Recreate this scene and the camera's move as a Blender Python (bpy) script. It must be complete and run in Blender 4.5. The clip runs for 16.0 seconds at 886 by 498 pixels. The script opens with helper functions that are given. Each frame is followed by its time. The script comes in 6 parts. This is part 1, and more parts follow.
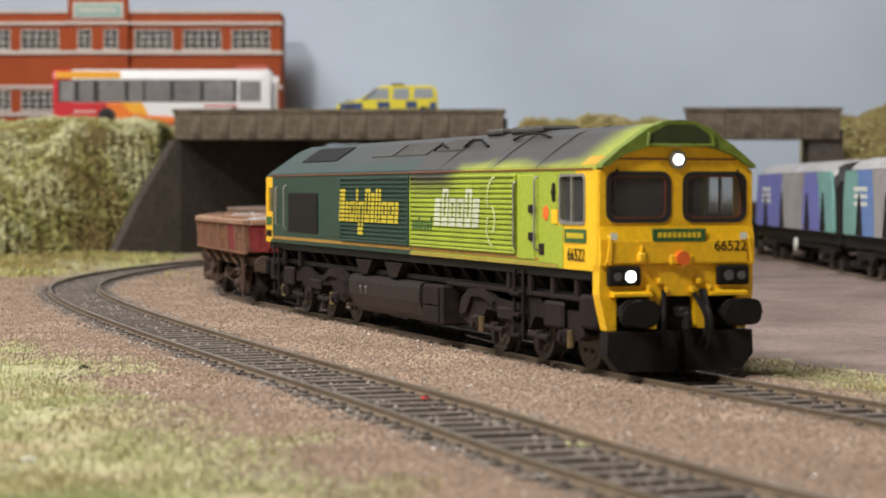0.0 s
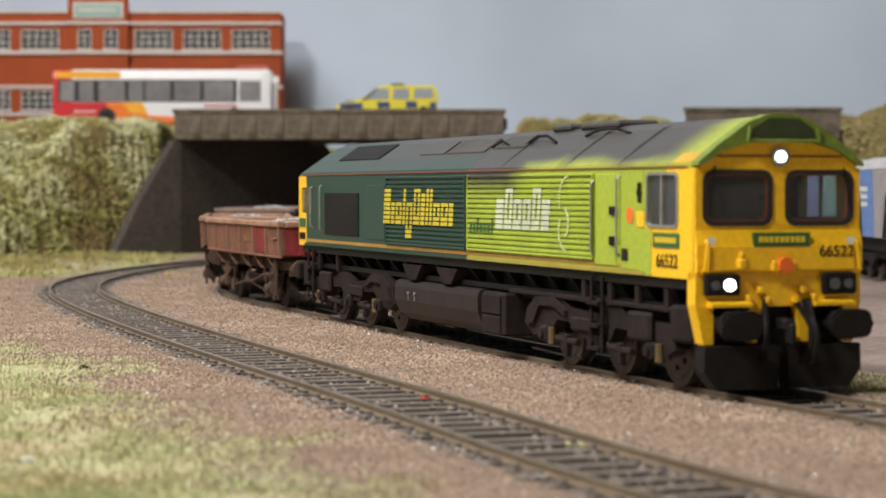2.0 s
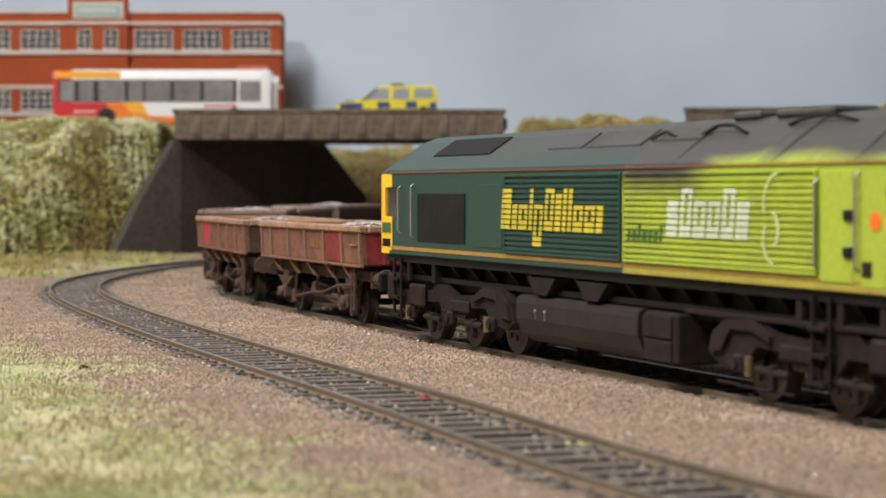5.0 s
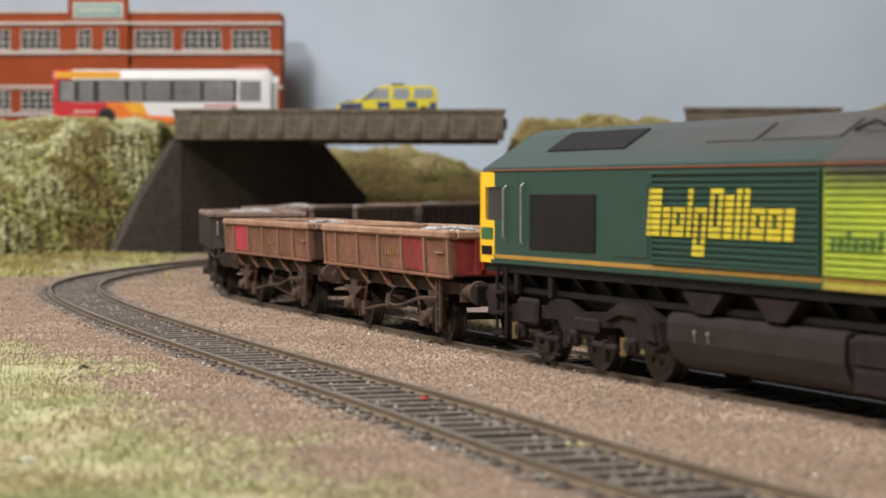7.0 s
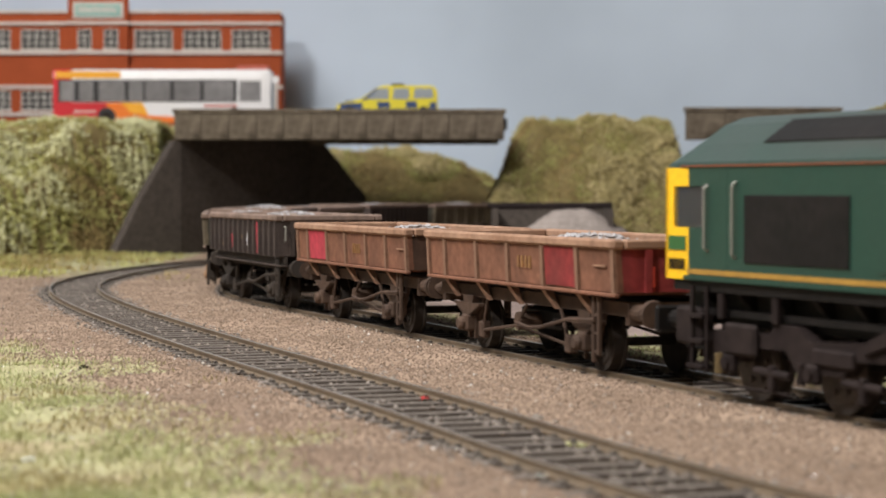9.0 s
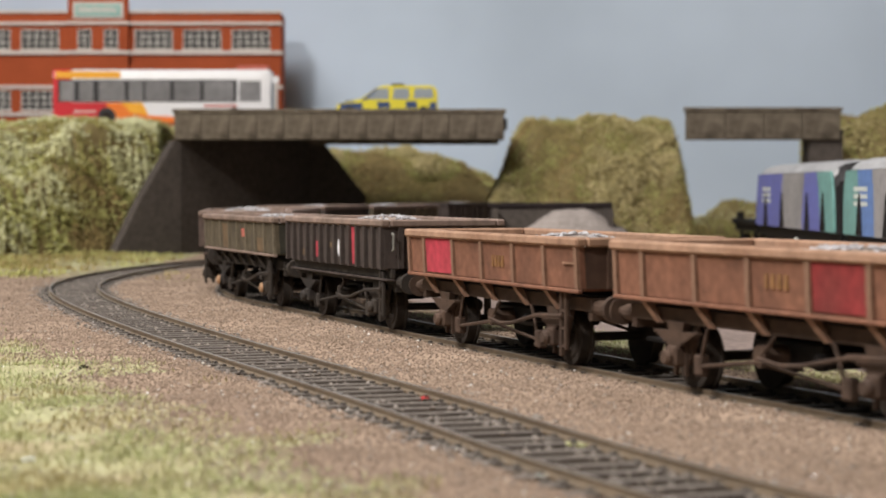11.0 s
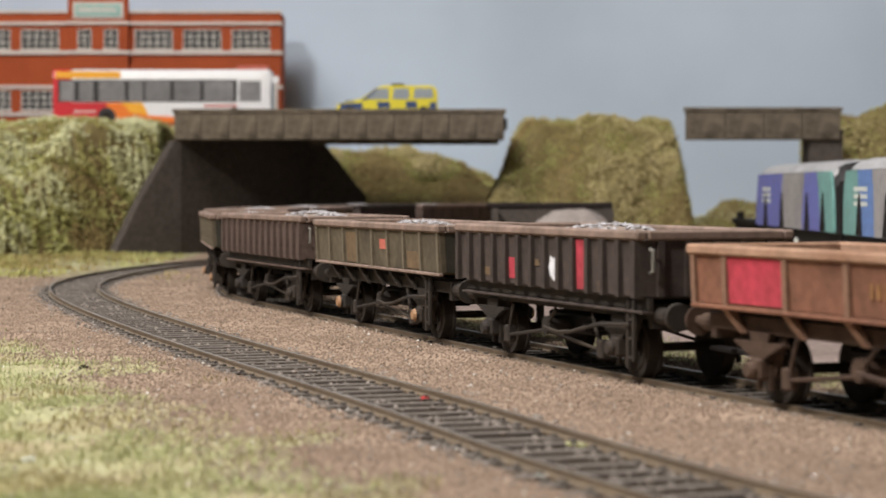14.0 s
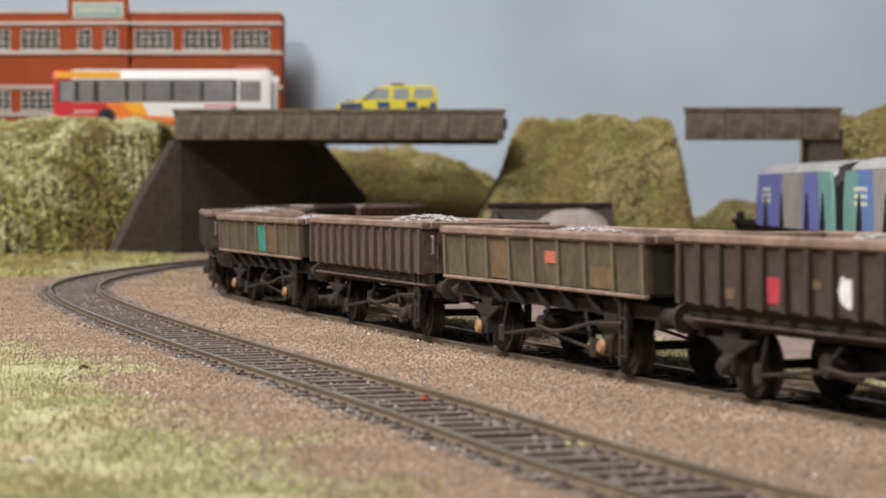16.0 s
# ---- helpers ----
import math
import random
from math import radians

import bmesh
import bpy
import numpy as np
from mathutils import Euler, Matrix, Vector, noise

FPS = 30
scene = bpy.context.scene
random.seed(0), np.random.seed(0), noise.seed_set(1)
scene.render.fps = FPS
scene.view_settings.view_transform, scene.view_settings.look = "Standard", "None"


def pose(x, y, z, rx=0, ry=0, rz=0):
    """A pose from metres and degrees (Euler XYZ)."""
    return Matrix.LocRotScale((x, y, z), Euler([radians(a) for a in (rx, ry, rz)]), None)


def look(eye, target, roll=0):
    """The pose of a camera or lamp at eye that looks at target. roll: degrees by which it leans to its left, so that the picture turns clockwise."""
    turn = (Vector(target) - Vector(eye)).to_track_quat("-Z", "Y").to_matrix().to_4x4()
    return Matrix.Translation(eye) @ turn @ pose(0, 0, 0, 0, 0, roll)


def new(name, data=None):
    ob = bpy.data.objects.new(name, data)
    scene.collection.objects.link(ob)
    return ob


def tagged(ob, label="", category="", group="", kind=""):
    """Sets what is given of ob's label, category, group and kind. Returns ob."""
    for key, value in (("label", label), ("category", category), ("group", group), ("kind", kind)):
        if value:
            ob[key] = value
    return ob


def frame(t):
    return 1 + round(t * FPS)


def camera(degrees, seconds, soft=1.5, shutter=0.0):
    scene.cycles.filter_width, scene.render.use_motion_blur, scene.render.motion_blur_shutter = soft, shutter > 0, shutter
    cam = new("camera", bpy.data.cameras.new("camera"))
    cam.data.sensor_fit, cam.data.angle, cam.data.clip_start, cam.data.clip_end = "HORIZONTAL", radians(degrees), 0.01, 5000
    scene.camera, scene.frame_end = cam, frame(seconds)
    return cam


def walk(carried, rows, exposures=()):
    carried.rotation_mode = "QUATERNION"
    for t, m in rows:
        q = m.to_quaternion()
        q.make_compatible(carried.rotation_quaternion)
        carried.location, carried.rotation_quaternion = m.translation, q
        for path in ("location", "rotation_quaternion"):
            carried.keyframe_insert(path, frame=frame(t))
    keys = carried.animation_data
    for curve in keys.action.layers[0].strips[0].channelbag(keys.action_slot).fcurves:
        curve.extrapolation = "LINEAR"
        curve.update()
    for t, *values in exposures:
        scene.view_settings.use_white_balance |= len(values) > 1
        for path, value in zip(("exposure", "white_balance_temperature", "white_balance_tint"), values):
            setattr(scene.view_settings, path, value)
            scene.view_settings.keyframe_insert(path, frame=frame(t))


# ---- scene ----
# all building numbers below are in millimetres; MM turns them into metres
MM = 0.001
cam = camera(23.93, 16.0, soft=1.7, shutter=0.5)
EYE = pose(0, 0, 38.16 * MM, 90 - 1.626, 0, 0)
walk(cam, [(0.0, EYE), (16.0, EYE)])
cam.data.dof.use_dof = True
cam.data.dof.focus_distance = 0.54
cam.data.dof.aperture_fstop = 41.0

# ---- light: a closed hobby room with a ceiling lamp and a low lamp, both unseen ----
world = bpy.data.worlds.new("room_air")
world.use_nodes = True
world.node_tree.nodes["Background"].inputs[0].default_value = (0.9, 0.95, 1.0, 1)
world.node_tree.nodes["Background"].inputs[1].default_value = 0.0
scene.world = world
scene.view_settings.exposure = 0.0


def area_lamp(name, at, to, size, size_y, watts, colour):
    data = bpy.data.lights.new(name, "AREA")
    data.shape, data.size, data.size_y, data.energy, data.color = "RECTANGLE", size, size_y, watts, colour
    ob = new(name, data)
    ob.matrix_world = look(at, to)
    return ob


area_lamp("ceiling_lamp_light", (-0.50, 0.36, 1.22), (-0.22, 0.5, 0), 0.5, 1.0, 29.0, (1.0, 0.965, 0.945))
area_lamp("standard_lamp_light", (-0.56, -0.18, 0.84), (-0.05, 0.8, 0), 0.14, 0.14, 11.5, (1.0, 0.96, 0.93))


# ---- materials ----
def mat(name, colour, rough=0.6, metal=0.0, dirt=None, amount=0.35, fine=900.0, coarse=60.0, bump=0.15, depth=0.0003,
        island=0.0, obj=0.0, second=None, lo=0.4, hi=0.7, spec=0.5):
    """A procedural surface: a base colour with grain and larger stains towards the colour dirt."""
    m = bpy.data.materials.new(name)
    m.use_nodes = True
    nt = m.node_tree
    n, l = nt.nodes, nt.links
    b = n["Principled BSDF"]
    b.inputs["Roughness"].default_value, b.inputs["Metallic"].default_value = rough, metal
    b.inputs["Specular IOR Level"].default_value = spec
    tc = n.new("ShaderNodeTexCoord")
    n1, n2 = n.new("ShaderNodeTexNoise"), n.new("ShaderNodeTexNoise")
    for node, s, d in ((n1, fine, 3), (n2, coarse, 4)):
        node.inputs["Scale"].default_value, node.inputs["Detail"].default_value = s, d
        l.new(tc.outputs["Object"], node.inputs["Vector"])
    last = None
    start = (*colour, 1)
    mix0 = n.new("ShaderNodeMix")
    mix0.data_type = "RGBA"
    mix0.inputs[6].default_value = start
    mix0.inputs[7].default_value = (*(second or [c * 0.8 for c in colour]), 1)
    mix0.inputs[0].default_value = 0.0
    if island or obj:
        src = n.new("ShaderNodeNewGeometry").outputs["Random Per Island"] if island else n.new("ShaderNodeObjectInfo").outputs["Random"]
        mul = n.new("ShaderNodeMath")
        mul.operation = "MULTIPLY"
        mul.inputs[1].default_value = island or obj
        l.new(src, mul.inputs[0])
        l.new(mul.outputs[0], mix0.inputs[0])
    ramp = n.new("ShaderNodeMapRange")
    ramp.inputs[1].default_value, ramp.inputs[2].default_value = lo, hi
    ramp.inputs[3].default_value, ramp.inputs[4].default_value = 0.0, amount
    l.new(n2.outputs["Fac"], ramp.inputs[0])
    mix1 = n.new("ShaderNodeMix")
    mix1.data_type = "RGBA"
    mix1.inputs[7].default_value = (*(dirt or [c * 0.55 for c in colour]), 1)
    l.new(mix0.outputs[2], mix1.inputs[6])
    l.new(ramp.outputs[0], mix1.inputs[0])
    grain = n.new("ShaderNodeMapRange")
    grain.inputs[1].default_value, grain.inputs[2].default_value = 0.3, 0.7
    grain.inputs[3].default_value, grain.inputs[4].default_value = 0.78, 1.18
    l.new(n1.outputs["Fac"], grain.inputs[0])
    mix2 = n.new("ShaderNodeMix")
    mix2.data_type, mix2.blend_type = "RGBA", "MULTIPLY"
    mix2.inputs[0].default_value = min(1.0, amount * 2)
    l.new(mix1.outputs[2], mix2.inputs[6])
    l.new(grain.outputs[0], mix2.inputs[7])
    l.new(mix2.outputs[2], b.inputs["Base Color"])
    if bump:
        bp = n.new("ShaderNodeBump")
        bp.inputs["Strength"].default_value, bp.inputs["Distance"].default_value = bump, depth
        l.new(n1.outputs["Fac"], bp.inputs["Height"])
        l.new(bp.outputs[0], b.inputs["Normal"])
    return m


def lamp_mat(name, colour, strength):
    m = bpy.data.materials.new(name)
    m.use_nodes = True
    b = m.node_tree.nodes["Principled BSDF"]
    b.inputs["Base Color"].default_value = (*colour, 1)
    b.inputs["Emission Color"].default_value = (*colour, 1)
    b.inputs["Emission Strength"].default_value = strength
    return m


def glass_mat(name, tint, rough=0.05):
    m = bpy.data.materials.new(name)
    m.use_nodes = True
    b = m.node_tree.nodes["Principled BSDF"]
    b.inputs["Base Color"].default_value = (*tint, 1)
    b.inputs["Roughness"].default_value = rough
    b.inputs["Transmission Weight"].default_value = 0.96
    b.inputs["IOR"].default_value = 1.35
    return m


def dust_and_lit_tops(m, pale, dark):
    """Patchy paler upward faces of a material: settled dust, and top light painted in."""
    n, l = m.node_tree.nodes, m.node_tree.links
    b = n["Principled BSDF"]
    old = b.inputs["Base Color"].links[0].from_socket
    sep, up, tc, ns, tone, mx = (n.new("ShaderNode" + k) for k in ("SeparateXYZ", "MapRange", "TexCoord", "TexNoise", "Mix", "Mix"))
    l.new(n.new("ShaderNodeNewGeometry").outputs["Normal"], sep.inputs[0])
    up.inputs[1].default_value, up.inputs[2].default_value, up.inputs[3].default_value, up.inputs[4].default_value = 0.45, 0.9, 0.0, 0.9
    l.new(sep.outputs["Z"], up.inputs[0])
    ns.inputs["Scale"].default_value, ns.inputs["Detail"].default_value = 260, 4
    l.new(tc.outputs["Object"], ns.inputs["Vector"])
    tone.data_type = mx.data_type = "RGBA"
    tone.inputs[6].default_value, tone.inputs[7].default_value = (*pale, 1), (*dark, 1)
    l.new(ns.outputs["Fac"], tone.inputs[0])
    l.new(old, mx.inputs[6])
    l.new(tone.outputs[2], mx.inputs[7])
    l.new(up.outputs[0], mx.inputs[0])
    l.new(mx.outputs[2], b.inputs["Base Color"])


DIRT = mat("dry_earth_ballast", (0.36, 0.265, 0.195), 0.95, dirt=(0.24, 0.17, 0.12), amount=0.8, fine=700, coarse=30, bump=0.7, depth=0.001, spec=0.1)
GRIT = mat("ballast_grit", (0.38, 0.285, 0.215), 0.9, second=(0.16, 0.115, 0.085), island=1.0, amount=0.2, bump=0, spec=0.15)
GLINTFLECK = mat("pale_glint_fleck", (0.75, 0.72, 0.66), 0.25, island=0.6, second=(0.5, 0.42, 0.33), amount=0.1, bump=0, spec=0.8)
GREYSTONE = mat("grey_ballast", (0.36, 0.315, 0.275), 0.9, second=(0.13, 0.11, 0.095), island=1.0, amount=0.2, bump=0, spec=0.2)
YARD = mat("muddy_yard", (0.26, 0.20, 0.175), 0.9, dirt=(0.14, 0.105, 0.09), amount=0.8, fine=500, coarse=22, bump=0.5, depth=0.001, spec=0.15)
GRASS = mat("static_grass", (0.56, 0.57, 0.33), 0.9, second=(0.33, 0.36, 0.15), island=1.0, amount=0.7, coarse=28, dirt=(0.33, 0.24, 0.11), lo=0.44, hi=0.6, bump=0, spec=0.1)
BANKSOIL = mat("bank_soil", (0.24, 0.19, 0.085), 0.95, dirt=(0.14, 0.10, 0.045), amount=0.8, fine=400, coarse=60, bump=0.8, depth=0.002, spec=0.1)
TURF = mat("turf_base", (0.40, 0.385, 0.22), 0.95, dirt=(0.36, 0.275, 0.18), amount=0.8, fine=500, coarse=35, bump=0.8, depth=0.002, spec=0.1)
FOLIAGE = mat("foam_foliage", (0.54, 0.52, 0.21), 0.95, second=(0.27, 0.28, 0.08), island=0.6, amount=0.6, coarse=22, dirt=(0.26, 0.20, 0.07), lo=0.45, hi=0.62, bump=0, spec=0.1)
PALEFOLIAGE = mat("pale_foam_foliage", (0.74, 0.72, 0.47), 0.95, second=(0.52, 0.53, 0.26), island=0.6, amount=0.4, coarse=30, dirt=(0.33, 0.30, 0.11), bump=0, spec=0.1)
BROWNFOLIAGE = mat("brown_foam_foliage", (0.50, 0.37, 0.17), 0.95, second=(0.20, 0.14, 0.06), island=1.0, amount=0.6, coarse=25, dirt=(0.30, 0.30, 0.10), bump=0, spec=0.1)
STRAWFOLIAGE = mat("straw_foam_foliage", (0.70, 0.60, 0.34), 0.95, second=(0.44, 0.36, 0.16), island=0.9, amount=0.5, coarse=30, dirt=(0.34, 0.30, 0.11), bump=0, spec=0.1)
RAIL = mat("weathered_rail", (0.175, 0.13, 0.085), 0.6, 0.1, dirt=(0.09, 0.062, 0.04), amount=0.5, fine=600, coarse=40)
RAILTOP = mat("rail_head_steel", (0.36, 0.31, 0.26), 0.35, 0.8, amount=0.5, fine=600, coarse=60, dirt=(0.16, 0.12, 0.08))
# dark base also paints the shade on the sleepers' sides
SLEEPER = mat("grimy_sleeper", (0.05, 0.042, 0.036), 0.85, obj=0.9, second=(0.10, 0.085, 0.07), dirt=(0.07, 0.055, 0.045), amount=0.4, fine=800, coarse=120)
dust_and_lit_tops(SLEEPER, (0.185, 0.155, 0.13), (0.08, 0.066, 0.055))
SKY = mat("painted_backscene", (0.57, 0.655, 0.76), 0.95, dirt=(0.63, 0.70, 0.78), amount=0.25, fine=6, coarse=1.3, bump=0, spec=0.05)
# unseen room surfaces, kept grey to hold down bounced light
PLASTER = mat("room_plaster", (0.26, 0.265, 0.275), 0.95, amount=0.2, fine=60, coarse=3, bump=0.05)
CONCRETE = mat("weathered_card_stone", (0.165, 0.135, 0.10), 0.95, dirt=(0.07, 0.055, 0.04), amount=0.9, fine=300, coarse=110, bump=0.3, spec=0.2)
DARKWALL = mat("dark_grey_card_wall", (0.092, 0.077, 0.066), 0.95, dirt=(0.062, 0.052, 0.044), amount=0.6, fine=300, coarse=25, bump=0.2, spec=0.1)
ROADTAR = mat("road_tarmac", (0.06, 0.06, 0.06), 0.9, amount=0.4, fine=500, coarse=30)
BRICK = mat("printed_red_brick", (0.40, 0.085, 0.03), 0.85, obj=0.6, second=(0.33, 0.068, 0.025), amount=0.3, fine=700, coarse=40, spec=0.2)
STONE = mat("pale_stone_band", (0.66, 0.58, 0.52), 0.85, amount=0.25, fine=500, coarse=50)
FRAMEWHITE = mat("white_window_bars", (0.68, 0.64, 0.58), 0.8, amount=0.15, fine=500, coarse=50, bump=0)
DARKPANE = mat("dark_window_pane", (0.05, 0.048, 0.047), 0.25, obj=1.0, second=(0.10, 0.095, 0.09), amount=0.4, fine=300, coarse=60, bump=0)
TEAL = mat("teal_sign_board", (0.30, 0.50, 0.45), 0.7, amount=0.2)


# ---- mesh helpers (millimetres) ----
def box(bm, x0, x1, y0, y1, z0, z1, bevel=0.0, mi=0):
    vs = [bm.verts.new((x, y, z)) for x in (x0, x1) for y in (y0, y1) for z in (z0, z1)]
    fs = [bm.faces.new([vs[i] for i in f]) for f in ((0, 1, 3, 2), (4, 6, 7, 5), (0, 4, 5, 1), (2, 3, 7, 6), (0, 2, 6, 4), (1, 5, 7, 3))]
    for f in fs:
        f.material_index = mi
    if bevel:
        es = list({e for f in fs for e in f.edges})
        bmesh.ops.bevel(bm, geom=es, offset=bevel, segments=1, affect="EDGES", clamp_overlap=True, material=-1)


def prism(bm, pts, axis, a, b, mi=0):
    """Extrudes the outline pts (two coordinates each) along the axis from a to b."""
    def at(p, t):
        return {"x": (t, p[0], p[1]), "y": (p[0], t, p[1]), "z": (p[0], p[1], t)}[axis]
    va, vb = [bm.verts.new(at(p, a)) for p in pts], [bm.verts.new(at(p, b)) for p in pts]
    fs = [bm.faces.new(va), bm.faces.new(vb[::-1])]
    for i in range(len(pts)):
        j = (i + 1) % len(pts)
        fs.append(bm.faces.new([va[j], va[i], vb[i], vb[j]]))
    for f in fs:
        f.material_index = mi
    return fs


def tube(bm, p, q, r, seg=10, r2=None, mi=0):
    """A capped cylinder or cone between two points."""
    p, q = Vector(p), Vector(q)
    r2 = r if r2 is None else r2
    d = (q - p).normalized()
    s = d.orthogonal().normalized()
    t = d.cross(s)
    va, vb = [], []
    for i in range(seg):
        w = 2 * math.pi * i / seg
        o = s * math.cos(w) + t * math.sin(w)
        va.append(bm.verts.new(p + o * r))
        vb.append(bm.verts.new(q + o * r2))
    fs = [bm.faces.new(va[::-1]), bm.faces.new(vb)]
    for i in range(seg):
        j = (i + 1) % seg
        fs.append(bm.faces.new([va[i], va[j], vb[j], vb[i]]))
    for f in fs:
        f.material_index = mi


def sweep(bm, pts, r, seg=6):
    """One round bar bent through the points."""
    pts = [Vector(q) for q in pts]
    rings = []
    ref = None
    for i, q in enumerate(pts):
        d = (pts[min(i + 1, len(pts) - 1)] - pts[max(i - 1, 0)]).normalized()
        s = d.orthogonal().normalized() if ref is None else (ref - d * ref.dot(d)).normalized()
        ref = s
        t = d.cross(s)
        rings.append([bm.verts.new(q + (s * math.cos(2 * math.pi * k / seg) + t * math.sin(2 * math.pi * k / seg)) * r) for k in range(seg)])
    bm.faces.new(rings[0][::-1]), bm.faces.new(rings[-1])
    for a, b in zip(rings, rings[1:]):
        for k in range(seg):
            m = (k + 1) % seg
            bm.faces.new([a[k], a[m], b[m], b[k]])


def round_rect(y0, y1, z0, z1, r, n=5):
    pts = []
    for cy, cz, a0 in ((y1 - r, z1 - r, 0), (y0 + r, z1 - r, 90), (y0 + r, z0 + r, 180), (y1 - r, z0 + r, 270)):
        for k in range(n + 1):
            a = radians(a0 + 90 * k / n)
            pts.append((cy + r * math.cos(a), cz + r * math.sin(a)))
    return pts


def ring_plate(bm, outer, inner, axis, a, b):
    """A flat frame of the same number of points outside and inside, from a to b along the axis."""
    def at(p, t):
        return (t, p[0], p[1]) if axis == "x" else (p[0], t, p[1])
    q = [[bm.verts.new(at(p, t)) for p in loop] for t in (a, b) for loop in (outer, inner)]
    n = len(outer)
    for i in range(n):
        j = (i + 1) % n
        for r, s in ((0, 1), (1, 3), (3, 2), (2, 0)):
            bm.faces.new([q[r][i], q[r][j], q[s][j], q[s][i]])


def mesh_of(name, bm, mats):
    bmesh.ops.recalc_face_normals(bm, faces=bm.faces)
    me = bpy.data.meshes.new(name)
    bm.transform(Matrix.Scale(MM, 4))
    bm.to_mesh(me)
    bm.free()
    for m in (mats if isinstance(mats, (list, tuple)) else [mats]):
        me.materials.append(m)
    return me


def part(name, bm, mats, parent=None, label=""):
    ob = new(name, mesh_of(name, bm, mats))
    ob.parent = parent
    return tagged(ob, label) if label else ob


def thing(name, label, category, m=None, group="", kind=""):
    ob = new(name)
    ob.empty_display_size = 0.01
    if m is not None:
        ob.matrix_world = m
    return tagged(ob, label, category, group, kind)


def boxes(name, mats, parent, items, label="", bevel=0.0):
    bm = bmesh.new()
    for it in items:
        box(bm, *it, bevel=bevel)
    return part(name, bm, mats, parent, label)


def mmpose(x, y, z, rz=0.0):
    return pose(x * MM, y * MM, z * MM, 0, 0, rz)


def soup(name, verts, faces, mats, index=None):
    me = bpy.data.meshes.new(name)
    me.from_pydata((np.asarray(verts) * MM).tolist(), [], np.asarray(faces).tolist())
    for m in (mats if isinstance(mats, (list, tuple)) else [mats]):
        me.materials.append(m)
    if index is not None:
        me.polygons.foreach_set("material_index", np.asarray(index, dtype=np.int32))
    return new(name, me)


# ---- the two lines of track, as curves of fitted bend (1/m at stations along them) ----
def bend_path(x0, y0, heading, stations, bends, start, end, step, zero):
    s = np.arange(start, end + step / 2, step)
    k = np.interp(s, stations, bends) * 1e-3
    th = np.concatenate([[0], np.cumsum((k[1:] + k[:-1]) / 2 * step)])
    i0 = int(np.searchsorted(s, zero - 1e-6))
    th = th - th[i0] + radians(heading)
    dx, dy = np.sin(th), -np.cos(th)
    x = np.concatenate([[0], np.cumsum((dx[1:] + dx[:-1]) / 2 * step)])
    y = np.concatenate([[0], np.cumsum((dy[1:] + dy[:-1]) / 2 * step)])
    return s, x - x[i0] + x0, y - y[i0] + y0, th


TRAIN = bend_path(48.64, 427.29, 21.09, (-1600, -1100, -850, -700, -600, -550, -500, -450, -400, -350, -300, -250, -200, -100, 0, 150, 300, 500),
                  (1.603, 1.522, 1.42, 1.219, 0.947, 0.808, 0.945, 1.441, 2.125, 2.273, 0.807, -0.125, -0.11, 0.257, 0.25, 0.29, 0.3, 0.3), -1700, 760, 4.0, 0)
OUTER = bend_path(59.19, 213.57, 28.10, (-1160, -960, -860, -760, -660, -600, -540, -440, -340, -240, -160, -80, 0, 20),
                  (1.06, 1.121, 1.18, 1.324, 1.897, 1.085, 0.583, 0.182, 0.277, 0.001, -0.664, 1.66, 1.513, 0.3), -1300, 200, 4.0, 0)


def on(path, s):
    return Vector((float(np.interp(s, path[0], path[1])), float(np.interp(s, path[0], path[2])))), float(np.interp(s, path[0], path[3]))


def near_track(x, y):
    """Distance of points to the nearest centreline."""
    d = np.full(np.shape(x), 1e9)
    for p in (TRAIN, OUTER):
        for px, py in zip(p[1][::3], p[2][::3]):
            d = np.minimum(d, (x - px) ** 2 + (y - py) ** 2)
    return np.sqrt(d)


# ---- ground ----
def lumps(x, y, scale, seed):
    """Smooth value noise between -1 and 1 on a plane."""
    rng = np.random.RandomState(seed)
    g = rng.uniform(-1, 1, (64, 64))
    u, v = np.asarray(x) / scale + 31.3, np.asarray(y) / scale + 17.7
    i, j = np.floor(u).astype(int), np.floor(v).astype(int)
    f, h = u - i, v - j
    f, h = f * f * (3 - 2 * f), h * h * (3 - 2 * h)
    i, j = i % 64, j % 64
    i1, j1 = (i + 1) % 64, (j + 1) % 64
    return g[i, j] * (1 - f) * (1 - h) + g[i1, j] * f * (1 - h) + g[i, j1] * (1 - f) * h + g[i1, j1] * f * h


def ground_height(x, y):
    d = near_track(x, y)
    tx = np.interp(y, TRAIN[2][::-1], TRAIN[1][::-1])
    dt = np.abs(x - tx) * 0.93
    h = -2.25 + 0.7 * np.clip((d - 12.0) / 2.5, 0, 1) + 0.15 * np.clip((d - 15) / 10, 0, 1) + 1.0 * np.clip((dt - 9.6) / 3, 0, 1) * np.clip((30 - dt) / 14, 0, 1) + 0.55 * lumps(x, y, 14, 3) * np.clip((d - 8) / 14, 0, 1) + 0.9 * lumps(x, y, 45, 4) * np.clip((d - 16) / 20, 0, 1)
    return h


